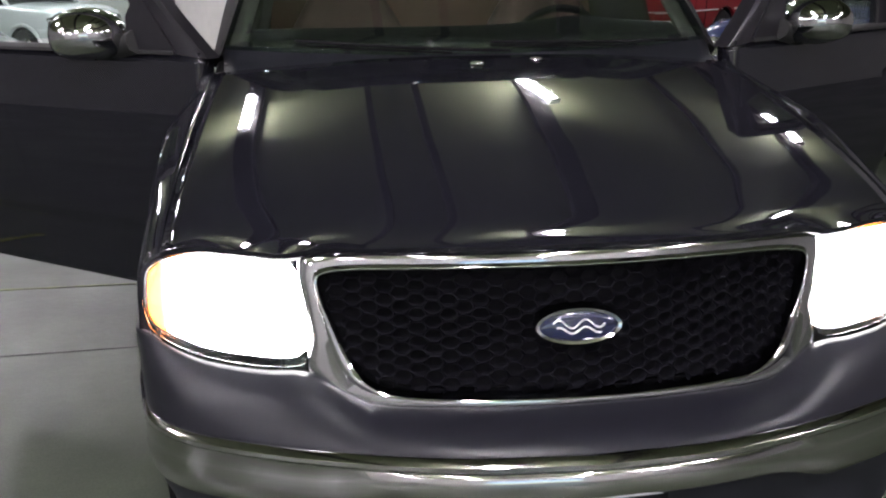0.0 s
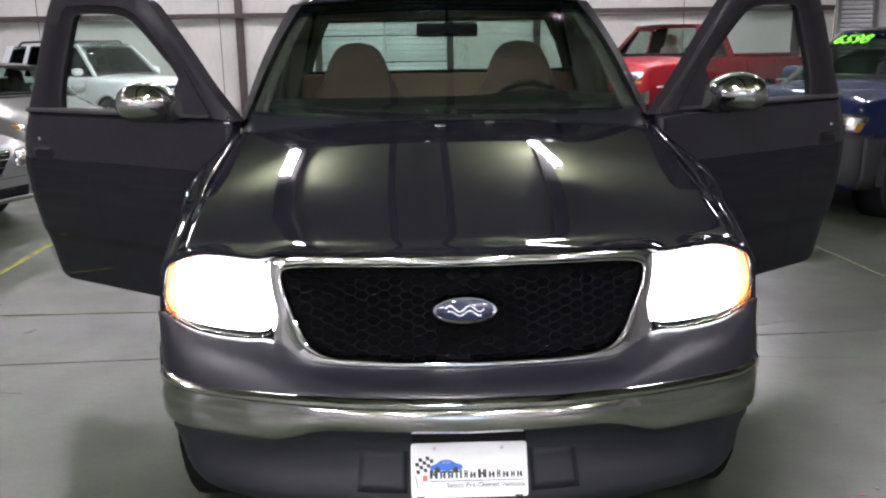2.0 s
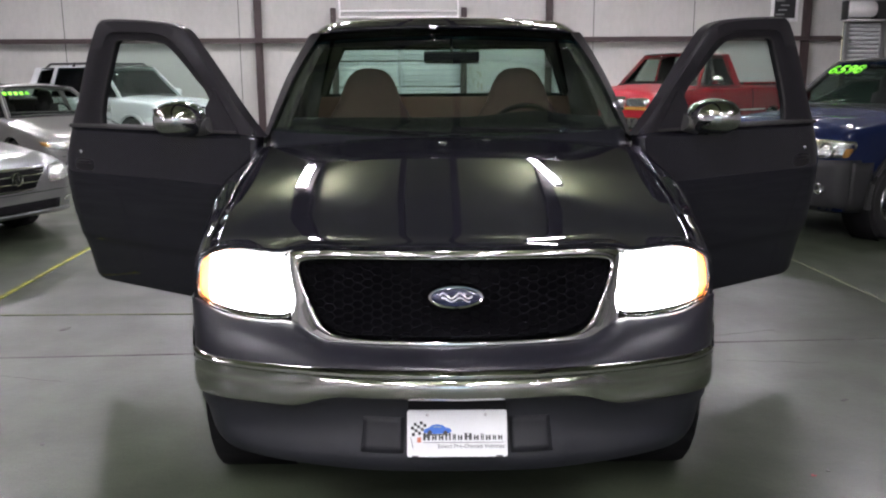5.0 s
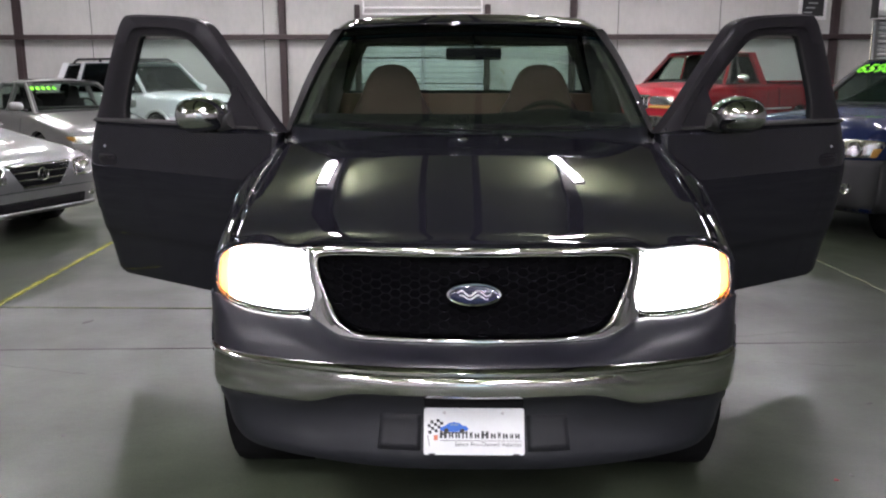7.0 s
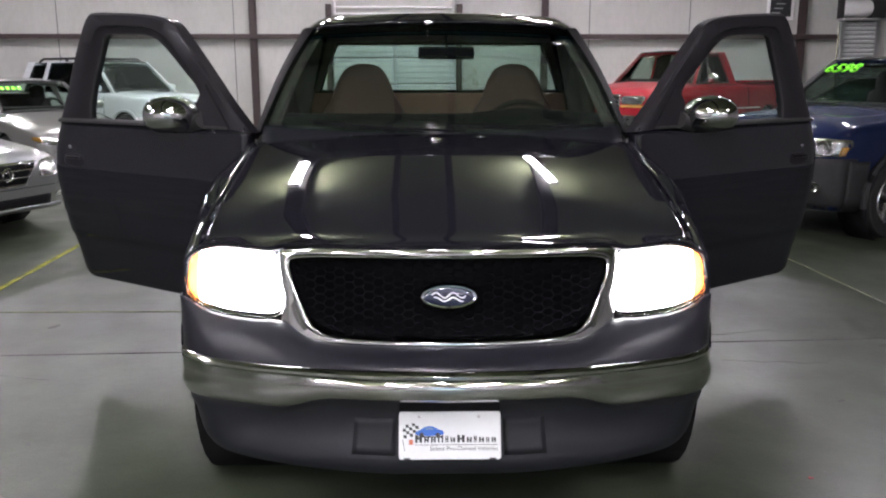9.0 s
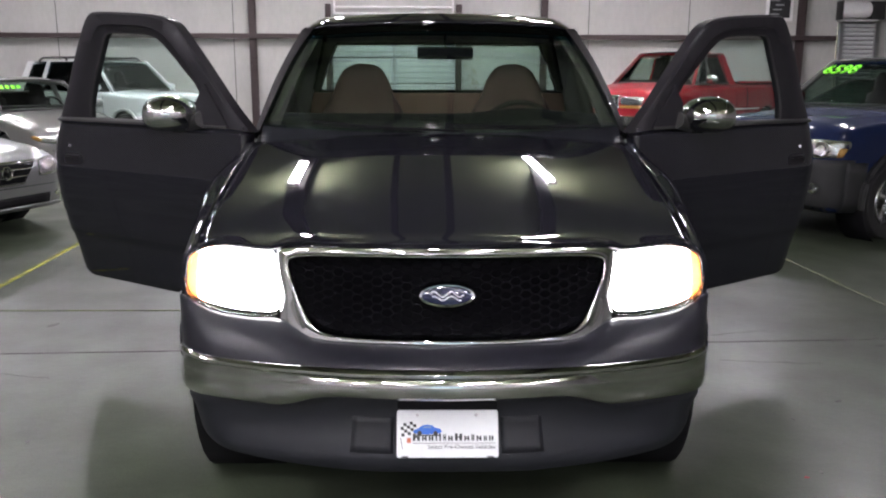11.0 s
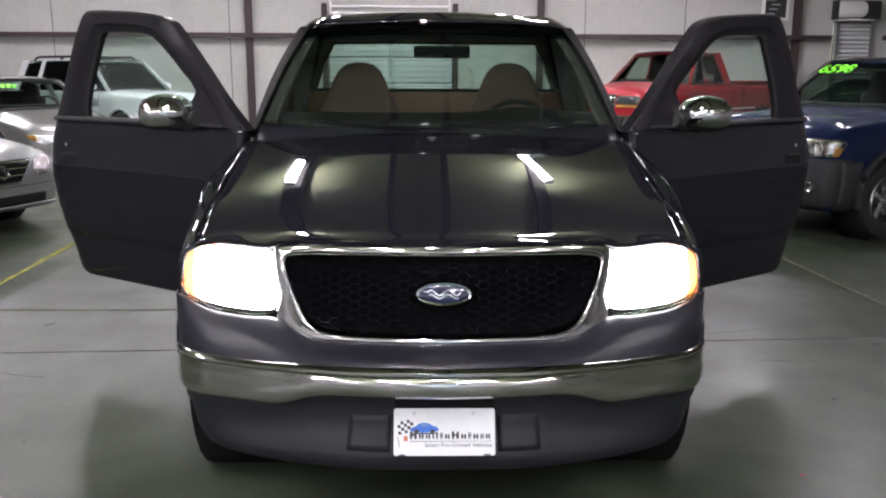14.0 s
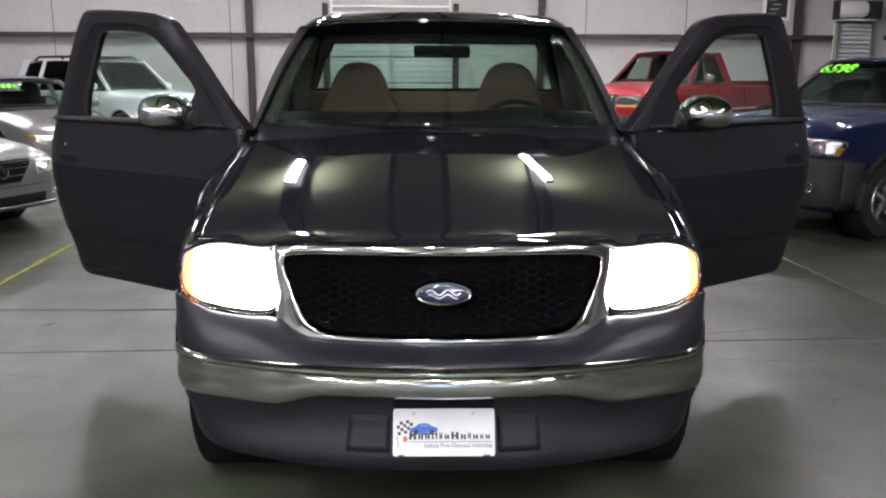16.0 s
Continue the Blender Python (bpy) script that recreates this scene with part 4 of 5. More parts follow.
    cup.transform(Matrix.Translation(P(1.275, 0.995, 0.024)) @ Matrix(((d.x, 0, n.x, 0), (d.y, 0, n.y, 0), (0, 1, 0, 0), (0, 0, 0, 1))))
    h = part("handle", cup, "door_frame", panel, "black recessed door handle")
    part("lever", tube([P(1.22, 1.01, 0.030), P(1.25, 1.012, 0.040), P(1.30, 1.012, 0.040), P(1.33, 1.01, 0.030)], 0.011, 8, flat=0.8), "door_frame", h)
    part("key_lock", egg(P(1.30, 1.065, 0.024), (0.008, 0.008, 0.008), 10), "satin", panel)
    # sail and mirror
    part("mirror_sail", plate_of([(0.09, 1.20), (0.30, 1.20), (0.30, 1.315), (0.235, 1.40)], lambda a, b, k: P(a, b, -0.01 + k), 0.03), "door_frame", panel, "black mirror mount", smooth=False)
    c = Vector((side * 1.295, 1.665, 1.254))
    turn = Matrix.Rotation(side * radians(-14), 3, "Z")
    body = bmesh.new()
    rings = []
    for k, (yy, sx, sz) in enumerate(((0.085, 0.122, 0.084), (0.06, 0.126, 0.088), (0.02, 0.125, 0.087), (-0.02, 0.119, 0.081), (-0.05, 0.104, 0.070), (-0.075, 0.080, 0.052), (-0.088, 0.048, 0.030), (-0.092, 0.015, 0.01))):
        pw = lambda a: 0.95 if math.sin(a) > 0 else 0.72
        rings.append([c + turn @ Vector((sx * math.copysign(abs(math.cos(a)) ** pw(a), math.cos(a)) * (1.0 if math.cos(a) * side > 0 else 1.06), yy, sz * math.copysign(abs(math.sin(a)) ** pw(a), math.sin(a)) * (1.06 if math.sin(a) > 0 else 0.90))) for a in [2 * math.pi * j / 32 for j in range(32)]])
    loft(rings, True, True, body)
    mir = part("side_mirror", body, "chrome", panel, "chrome-capped side mirror", angle=60)
    part("mirror_rim", tube([c + turn @ Vector((0.12 * math.copysign(abs(math.cos(a)) ** 0.72, math.cos(a)), 0.088, 0.08 * math.copysign(abs(math.sin(a)) ** 0.72, math.sin(a)))) for a in [2 * math.pi * j / 32 for j in range(33)]], 0.008, 6), "rubber", mir)
    part("mirror_arm", tube([c + Vector((-side * 0.08, 0.05, -0.05)), P(0.26, 1.235, 0.02)], [0.035, 0.04], 10), "rubber", mir)
    part("inner_card", sheet(lambda s, z: P(0.05 + s * (edge(z) - 0.1), z, -0.085), np.linspace(0, 1, 5), np.linspace(0.42, 1.17, 6)), "trim", panel, "tan inner door card", solid=0.02)


door(-1, 33.2)
door(1, 34.3)


# wheels
def wheel_set(parent, x, y, r, w, rim="alloy", spokes=5, base=0.0):
    """A tyre and rim whose axle runs along x; the outer face looks away from the middle."""
    sg = 1 if x > 0 else -1
    m = Matrix.Translation((x, y, r + base)) @ Matrix.Diagonal((sg, 1, 1, 1))
    q = r * 0.64
    wob = part("wheel", lathe([(q, -w / 2 + 0.02), (r * 0.80, -w / 2), (r * 0.94, -w / 2 + 0.01), (r, -w / 2 + 0.045), (r, w / 2 - 0.045), (r * 0.94, w / 2 - 0.01), (r * 0.80, w / 2), (q, w / 2 - 0.02)], 40, m), "tyre", parent, "black tyre on a bright wheel")
    part("rim", lathe([(q, -w / 2 + 0.02), (q * 0.97, 0.0), (q, w / 2 - 0.02), (q * 0.96, w / 2 - 0.008), (q * 0.90, w / 2 - 0.02), (q * 0.88, 0.0), (q * 0.3, -0.01), (0.001, -0.01)], 40, m), rim, wob)
    for k in range(spokes):
        a = 2 * math.pi * k / spokes + 0.3
        rings = []
        for f, hw in ((0.15, 0.05), (0.5, 0.036), (0.93, 0.045)):
            cy, cz = q * f * math.cos(a), q * f * math.sin(a)
            ty, tz = -math.sin(a), math.cos(a)
            xx = w / 2 - 0.03 - 0.02 * (1 - f)
            rings.append([m @ Vector((xx, cy + ty * hw, cz + tz * hw)), m @ Vector((xx + 0.012, cy + ty * hw * 0.5, cz + tz * hw * 0.5)), m @ Vector((xx + 0.012, cy - ty * hw * 0.5, cz - tz * hw * 0.5)), m @ Vector((xx, cy - ty * hw, cz - tz * hw)), m @ Vector((xx - 0.03, cy, cz))])
        part("spoke", loft(rings), rim, wob)
    part("hub_cap", egg(m @ Vector((w / 2 - 0.03, 0, 0)), (0.02, 0.045, 0.045), 14), rim, wob)
    return wob


def tread(wheel, x, y, z, r, w):
    """Rows of rubber blocks round a tyre."""
    bm = bmesh.new()
    for k in range(56):
        for row, off in enumerate((-0.092, -0.047, 0.0, 0.047, 0.092)):
            a = 2 * math.pi * (k + 0.5 * (row % 2)) / 56
            rr = r + 0.003 - (0.010 if abs(off) > 0.08 else 0.0)
            m = Matrix.Translation((x + off, y + rr * math.cos(a), z + rr * math.sin(a))) @ Matrix.Rotation(a - math.pi / 2, 4, "X")
            block((0, 0, 0), (0.036, 0.026, 0.012), bm, bevel=0.0).verts.ensure_lookup_table()
            bmesh.ops.transform(bm, matrix=m, verts=bm.verts[-8:])
    return part("tread", bm, "tyre", wheel, "blocky tyre tread", smooth=False)


for x in (-0.80, 0.80):
    tread(wheel_set(truck, x, 0.87, 0.38, 0.25, base=-RIDE), x, 0.87, 0.38 - RIDE, 0.38, 0.25)
    wheel_set(truck, x, 3.92, 0.38, 0.25, base=-RIDE)
part("underbody", block((0, 1.9, 0.40), (1.10, 3.2, 0.12), bevel=0.03), "void", truck)
part("engine_bay", block((0, 0.85, 0.62), (1.20, 1.0, 0.40), bevel=0.03), "void", truck)
for s in (-1, 1):
    part("wheel_liner", lathe([(0.44, -0.14), (0.44, 0.14)], 28, Matrix.Translation((s * 0.755, 0.87, 0.34))), "void", truck, solid=0.006)
# bed
bed = bmesh.new()
sec = lambda s: [(s * 0.80, 0.55), (s * 0.915, 0.50), (s * 0.93, 0.75), (s * 0.925, 1.08), (s * 0.90, 1.20), (s * 0.82, 1.20), (s * 0.80, 1.15)]
for s in (-1, 1):
    loft([[(x, y, z) for x, z in sec(s)] for y in (3.04, 3.06, 4.1, 5.16, 5.18)], True, True, bed)
block((0, 4.1, 0.62), (1.64, 2.1, 0.06), bed)
block((0, 3.07, 0.88), (1.64, 0.05, 0.60), bed)
block((0, 5.15, 0.88), (1.64, 0.05, 0.60), bed)
part("bed", bed, "black", truck, "black cargo bed", angle=30)
part("rear_bumper", block((0, 5.28, 0.55), (1.80, 0.12, 0.18), bevel=0.03), "chrome", truck)

# ---- the other vehicles ----
from mathutils.bvhtree import BVHTree


def car(name, label, category, paint, st, wheels, cab, rim="alloy", spokes=5, interior="dash", rear_glass="car_glass", front_glass="car_glass", stout=1.0, mirrors=None, posts=None, crown=0.045, mirror_sides=(-1, 1), post=0.045):
    """A parked vehicle with its nose at the origin, looking along -y.
    st: rows of y, top height, shoulder half width, side half width, underside height.
    wheels: y of each axle, radius, width, half track. cab: glasshouse measures."""
    t = thing(name, label, category)
    ys = [r[0] for r in st]
    top, wt, wm, zb = (curve1(ys, [r[k] for r in st]) for k in (1, 2, 3, 4))
    yf, yr, r, w, track = wheels

    def ring(y):
        z1, a, b, z0 = top(y), wt(y), wm(y), zb(y)
        cr = 0.035 * min(1, a / 0.6)
        side = z0 + (z1 - z0) * 0.62
        half = smooth_line([(0, z1 + cr), (a * 0.45, z1 + cr * 0.8), (a * 0.82, z1 + cr * 0.15), (a, z1 - 0.035), ((a + b) / 2 + 0.02, z1 - 0.075), (b, side), (b * 0.995, z0 + (z1 - z0) * 0.35), (b * 0.975, z0 + 0.07), (b * 0.90, z0), (b * 0.5, z0 - 0.005), (0, z0 - 0.005)], 34)
        low = 0.0
        for c in (yf, yr):
            rad = r * 1.17
            if abs(y - c) < rad:
                low = r + math.sqrt(rad * rad - (y - c) ** 2)
        half = [(x, max(z, low) if x > track - w * 0.9 else z) for x, z in half]
        pts = half + [(-x, z) for x, z in half[-2:0:-1]]
        return [(x, y, z) for x, z in pts]

    stations = set(np.round(np.linspace(ys[0], ys[0] + 0.4, 10), 3)) | set(np.round(np.linspace(ys[0] + 0.45, ys[-1] - 0.35, 26), 3)) | set(np.round(np.linspace(ys[-1] - 0.3, ys[-1], 8), 3))
    for c in (yf, yr):
        stations |= set(np.round(c + r * 1.17 * np.cos(np.linspace(0.0, math.pi, 15)), 3))
    bm = loft([ring(y) for y in sorted(stations)])
    bmesh.ops.recalc_face_normals(bm, faces=bm.faces)
    tree = BVHTree.FromBMesh(bm)
    part("body", bm, paint, t, "", angle=50)
    for c in (yf, yr):
        for s in (-1, 1):
            wheel_set(t, s * track, c, r, w, rim, spokes)
            part("wheel_well", lathe([(r * 1.14, -w * 0.9), (r * 1.14, w * 0.42)], 24, Matrix.Translation((s * track, c, r)) @ Matrix.Diagonal((s, 1, 1, 1))), "void", t, solid=0.004)

    def patch(kind, mat_name, quad, axis="y", out=0.010, side=1, n=(12, 6), parent=None, text="", thick=0.02, round_=0.0, sm=True):
        """A shaped piece lying on the body: quad of four (a, b) corners, seen from the front (y) or the side (x)."""
        q = [Vector(p) for p in quad]
        def f(u, v):
            if round_:
                cu, cv = 2 * u - 1, 2 * v - 1
                k = 1 - round_ * (cu * cu * cv * cv)
                u, v = 0.5 + cu * k / 2, 0.5 + cv * k / 2
            p = q[0].lerp(q[1], u).lerp(q[3].lerp(q[2], u), v)
            if axis == "y":
                hit = tree.ray_cast(Vector((p.x, -2, p.y)), Vector((0, 1, 0)))
            elif axis == "-y":
                hit = tree.ray_cast(Vector((p.x, 20, p.y)), Vector((0, -1, 0)))
            else:
                hit = tree.ray_cast(Vector((side * 3, p.x, p.y)), Vector((-side, 0, 0)))
            loc, no = hit[0], hit[1]
            if loc is None:
                loc, no, *_ = tree.find_nearest(Vector((p.x, 0, p.y)) if axis == "y" else Vector((side * 0.9, p.x, p.y)))
            d = Vector((0, -1 if axis == "y" else 1, 0)) if axis != "x" else Vector((side, 0, 0))
            return loc + d * out
        return part(kind, sheet(f, np.linspace(0, 1, n[0]), np.linspace(0, 1, n[1])), mat_name, parent or t, text, solid=thick, smooth=sm)

    # glasshouse
    y0, y1, y2, y3, z0, z1, wb, wr = cab
    P = lambda s, y, z, x: Vector((s * x, y, z))
    roof = sheet(lambda u, v: (u * (wr + 0.02), y1 - 0.03 + (y2 - y1 + 0.06) * v - 0.03 * (1 - u * u) * (1 if v < 0.2 else 0), z1 + crown * (1 - abs(u) ** 2.5) * min(1, 0.35 + 4 * v * (1 - v)) - 0.03 * max(0, abs(u) - 0.85) / 0.15), np.linspace(-1, 1, 21), np.linspace(0, 1, 12))
    part("roof", roof, paint, t, solid=0.04)
    def bow(a, b, c, d, u, v, amt):
        p = a.lerp(b, u).lerp(d.lerp(c, u), v)
        return p, 4 * u * (1 - u) * amt
    def pane(kind, corners, d, amt, nu=9):
        a, b, c, e = corners
        def f(u, v):
            p, k = bow(a, b, c, e, u, v, amt)
            return p + Vector(d) * k
        g = part(kind, sheet(f, np.linspace(0, 1, nu), np.linspace(0, 1, 5)), front_glass if kind == "windshield" else rear_glass, t, solid=0.004)
        g.visible_shadow = False
        return g
    pane("windshield", (P(-1, y0, z0, wb), P(1, y0, z0, wb), P(1, y1, z1, wr), P(-1, y1, z1, wr)), (0, -1, 0.3), 0.10)
    pane("rear_window", (P(-1, y3, z0, wb), P(1, y3, z0, wb), P(1, y2, z1, wr), P(-1, y2, z1, wr)), (0, 1, 0.3), 0.06)
    line = lambda pts, d: [p + Vector(d) for p in pts]
    ring_w = [P(-1, y0, z0, wb - 0.01), P(0, y0 - 0.10, z0 + 0.02, 0), P(1, y0, z0, wb - 0.01), P(1, y1, z1, wr - 0.01), P(0, y1 - 0.10, z1 + 0.02, 0), P(-1, y1, z1, wr - 0.01), P(-1, y0, z0, wb - 0.01)]
    seal = bmesh.new()
    for three in (ring_w[:3], ring_w[3:6]):
        tube([Vector(p) + Vector((0, -0.01, 0.006)) for p in smooth_line(three, 9)], 0.016, 6, seal)
    for s in (-1, 1):
        tube(line([P(s, y0, z0, wb - 0.03), P(s, y1, z1, wr - 0.03)], (0, -0.02, 0.006)), 0.014, 6, seal)
    part("windshield_seal", seal, "rubber", t, "black windshield seal")
    ybs = [y1 + (y2 - y1) * k for k in ((0.70,) if y2 - y1 > 1.8 else (0.42,))] if y2 - y1 > 0.9 else []
    for s in (-1, 1):
        a0, a1, c1, c0 = P(s, y0, z0, wb), P(s, y1, z1, wr), P(s, y2, z1, wr), P(s, y3, z0, wb)
        pane("side_window", (a0 + Vector((0, 0.05, 0)), c0, c1, a1), (s, 0, 0), 0.02)
        for b, e, wd in [(a0, a1, post), (c0, c1, 0.06 * stout)] + [(P(s, yb + (0.16 if stout > 1 else 0.02), z0, wb), P(s, yb, z1, wr), 0.04 * stout) for yb in ybs]:
            rings = []
            for k in np.linspace(-0.03, 1.02, 5):
                p = b.lerp(e, k)
                rings.append([p + Vector((s * 0.015, -wd, 0)), p + Vector((s * 0.022, 0, 0)), p + Vector((s * 0.015, wd, 0)), p + Vector((-s * 0.05, wd * 0.6, 0)), p + Vector((-s * 0.05, -wd * 0.6, 0))])
            part("pillar", loft(rings), posts or paint, t)
        if s not in mirror_sides:
            continue
        part("mirror", egg((s * (wb + 0.17), y0 + 0.30, z0 + 0.09), (0.12, 0.06, 0.075), 16, 0.8), mirrors or paint, t, "side mirror")
        part("mirror_foot", tube([(s * (wb + 0.1), y0 + 0.30, z0 + 0.06), (s * (wb - 0.01), y0 + 0.30, z0 + 0.02)], 0.025, 8), "rubber", t)
    bm = block((0, (y0 + y3) / 2 + 0.15, z0 + 0.01), (2 * wb - 0.10, y3 - y0 - 0.55, 0.03))
    part("cabin", bm, interior, t)
    part("dashboard", block((0, y0 + 0.42, z0 + 0.02), (2 * wb - 0.12, 0.42, 0.10), bevel=0.03), "dash", t)
    for s in (-1, 1):
        yy = (y0 + y1) / 2 + 0.85
        part("seat", loft([[(s * 0.36 + 0.21 * k * math.cos(a), yy + 0.07 * math.sin(a) + (z - z0) * 0.15, z) for a in [j * math.pi / 6 for j in range(12)]] for z, k in ((z0, 1.0), (z0 + 0.16, 0.95), (z0 + 0.20, 0.5), (z0 + 0.22, 0.62), (z0 + 0.36, 0.58), (z0 + 0.40, 0.3))]), interior, t, "front seat")
    if len(ybs):
        part("rear_seat", block((0, y2 - 0.05, z0 + 0.09), (2 * wb - 0.25, 0.22, 0.36), bevel=0.05), interior, t, "rear seat back")
    rim_pts = [Vector((0.36 + 0.18 * math.cos(j * math.pi / 10), y0 + 0.72 + 0.05 * math.sin(j * math.pi / 10), z0 + 0.03 + 0.16 * math.sin(j * math.pi / 10))) for j in range(21)]
    part("steering_wheel", tube(rim_pts, 0.013, 6), "dash", t)
    return t, patch, tree


def place_car(t, x, y, turn):
    t.matrix_basis = pose(x, y, 0, 0, 0, turn)


def lamp_unit(t, patch, quad, side, amber=None, bulbs=()):
    """A clear headlamp with its bowls; quad for the right-hand side of +x, mirrored by side."""
    m = lambda q: [(side * a, b) for a, b in q]
    h = patch("headlight", "lamp_off", m(quad), out=0.006, n=(10, 6), text="clear headlight, off", round_=0.12)
    patch("lens", "lens", m(quad), out=0.022, n=(10, 6), parent=h, thick=0.004, round_=0.12)
    if amber:
        patch("turn_signal", "amber", m(amber), out=0.020, n=(5, 4), parent=h, thick=0.006, round_=0.1)
    return h


# silver sedan with a five-sided grille
sedan_st = [(0.0, 0.625, 0.42, 0.59, 0.27), (0.05, 0.685, 0.56, 0.71, 0.22), (0.15, 0.735, 0.65, 0.79, 0.20), (0.35, 0.79, 0.70, 0.86, 0.20), (0.8, 0.86, 0.75, 0.905, 0.20), (1.3, 0.945, 0.78, 0.915, 0.20), (1.7, 0.975, 0.79, 0.915, 0.20), (3.7, 0.99, 0.78, 0.915, 0.20), (4.2, 1.00, 0.74, 0.89, 0.22), (4.65, 0.95, 0.66, 0.83, 0.28), (4.8, 0.75, 0.5, 0.7, 0.36)]
sedan_cab = (1.35, 2.10, 3.05, 3.85, 0.965, 1.415, 0.76, 0.58)


def sedan(name, label, paint, pentagon):
    t, patch, tree = car(name, label, "car", paint, sedan_st, (0.92, 3.68, 0.325, 0.21, 0.78), sedan_cab, front_glass="pale_glass", rear_glass="pale_glass", crown=0.075)
    if pentagon:
        patch("grille", "void", [(-0.22, 0.475), (0.22, 0.475), (0.36, 0.655), (-0.36, 0.655)], out=0.006, n=(16, 6), text="black grille with bright bars")
        for z, hw in ((0.535, 0.265), (0.60, 0.315)):
            patch("grille_bar", "chrome", [(-hw, z - 0.006), (hw, z - 0.006), (hw, z + 0.006), (-hw, z + 0.006)], out=0.02, n=(14, 2), thick=0.012)
        patch("grille_top", "chrome", [(-0.37, 0.657), (0.37, 0.657), (0.38, 0.677), (-0.38, 0.677)], out=0.016, n=(16, 3))
        patch("grille_bottom", "chrome", [(-0.22, 0.460), (0.22, 0.460), (0.225, 0.473), (-0.225, 0.473)], out=0.016, n=(10, 2))
        loc = tree.ray_cast(Vector((0, -2, 0.575)), Vector((0, 1, 0)))[0]
        bmk = lathe([(0.058, -0.008), (0.062, 0.0), (0.056, 0.008), (0.05, 0.0), (0.058, -0.008)], 24, Matrix.Translation(loc + Vector((0, -0.03, 0))) @ Matrix.Rotation(math.pi / 2, 4, "Z"))
        tube([loc + Vector((-0.035, -0.03, -0.05)), loc + Vector((0, -0.03, 0.05)), loc + Vector((0.035, -0.03, -0.05))], 0.006, 6, bmk)
        part("badge", bmk, "chrome", t, "round chrome badge")
        hq = [(0.385, 0.505), (0.73, 0.545), (0.77, 0.690), (0.41, 0.675)]
    else:
        patch("grille", "void", [(-0.30, 0.50), (0.30, 0.50), (0.33, 0.60), (-0.33, 0.60)], out=0.006, n=(14, 5), text="dark grille")
        patch("grille_bar", "chrome", [(-0.31, 0.545), (0.31, 0.545), (0.31, 0.557), (-0.31, 0.557)], out=0.018, n=(14, 2), thick=0.012)
        hq = [(0.40, 0.51), (0.74, 0.56), (0.79, 0.665), (0.44, 0.635)]
    for s in (-1, 1):
        lamp_unit(t, patch, hq, s, [(0.70, 0.58), (0.78, 0.60), (0.79, 0.655), (0.71, 0.65)] if not pentagon else None)
        patch("fog_lamp", "lamp_off", [(s * 0.58, 0.305), (s * 0.70, 0.315), (s * 0.71, 0.365), (s * 0.59, 0.360)], out=0.006, n=(6, 4), round_=0.3, text="small fog lamp")
        patch("door_seam", "void", [(1.55, 0.30), (1.56, 0.30), (1.62, 0.92), (1.61, 0.92)], "x", 0.003, s, (2, 10), thick=0.002)
        patch("door_seam", "void", [(2.62, 0.30), (2.63, 0.30), (2.63, 0.92), (2.62, 0.92)], "x", 0.003, s, (2, 10), thick=0.002)
        for yy in (2.45, 3.3):
            patch("door_handle", "chrome", [(yy, 0.80), (yy + 0.16, 0.80), (yy + 0.16, 0.825), (yy, 0.825)], "x", 0.02, s, (4, 2))
    patch("air_inlet", "void", [(-0.50, 0.262), (0.50, 0.262), (0.52, 0.352), (-0.52, 0.352)], out=0.004, n=(16, 4), text="wide dark sheet for the shaded air inlet")
    patch("bumper_line", "void", [(-0.74, 0.432), (0.74, 0.432), (0.74, 0.437), (-0.74, 0.437)], out=0.003, n=(18, 2), thick=0.002)
    patch("lip", paint, [(-0.66, 0.225), (0.66, 0.225), (0.68, 0.252), (-0.68, 0.252)], out=0.025, n=(16, 3), thick=0.03)
    return t


silver = sedan("sedan", "silver sedan with a five-sided black grille", "silver", True)
place_car(silver, -3.96, 5.33, 70.07)
silver.scale = (1.0, 1.0, 1.03)
grey = sedan("sedan", "grey sedan standing between two vehicles", "grey_car", False)
place_car(grey, 4.2, 9.5, -84)
beige = sedan("sedan", "pale silver sedan with green writing on its windshield", "champagne", False)
place_car(beige, -5.02, 9.98, 47.2)
beige.scale = (0.98, 0.98, 0.97)


def screen_writing(t, cab, text, u, v, size, align="CENTER"):
    """Marker writing on the inside of a windshield, at (u, v) of it."""
    y0, y1, y2, y3, z0, z1, wb, wr = cab
    a, b = Vector((0, y0, z0)), Vector((0, y1, z1))
    up = (b - a).normalized()
    right = Vector((1, 0, 0))
    out = right.cross(up).normalized()
    p = a.lerp(b, v) + right * u * (wb + (wr - wb) * v) + out * 0.012 + Vector((0, -1, 0.3)) * 0.10 * (1 - u * u)
    m = Matrix(((right.x, up.x, out.x, p.x), (right.y, up.y, out.y, p.y), (right.z, up.z, out.z, p.z), (0, 0, 0, 1)))
    if text:
        return lettering(text, size, "lime", t, m, align, 0.25, "bright green marker figures")
    bmk = bmesh.new()
    for k in range(5):
        plate_of([(k * size * 0.62 - 1.5 * size + dx, dz) for dx, dz in ((0, 0), (size * 0.42, 0), (size * 0.5, size * 0.7), (size * 0.08, size * 0.7))], lambda x, y, d: (x, y, -d), 0.003, bmk)
    ob = part("marker_bars", bmk, "lime", t, "bright green marker strokes", smooth=False)
    ob.matrix_basis = m
    return ob


screen_writing(beige, sedan_cab, "", -0.64, 0.70, 0.14)

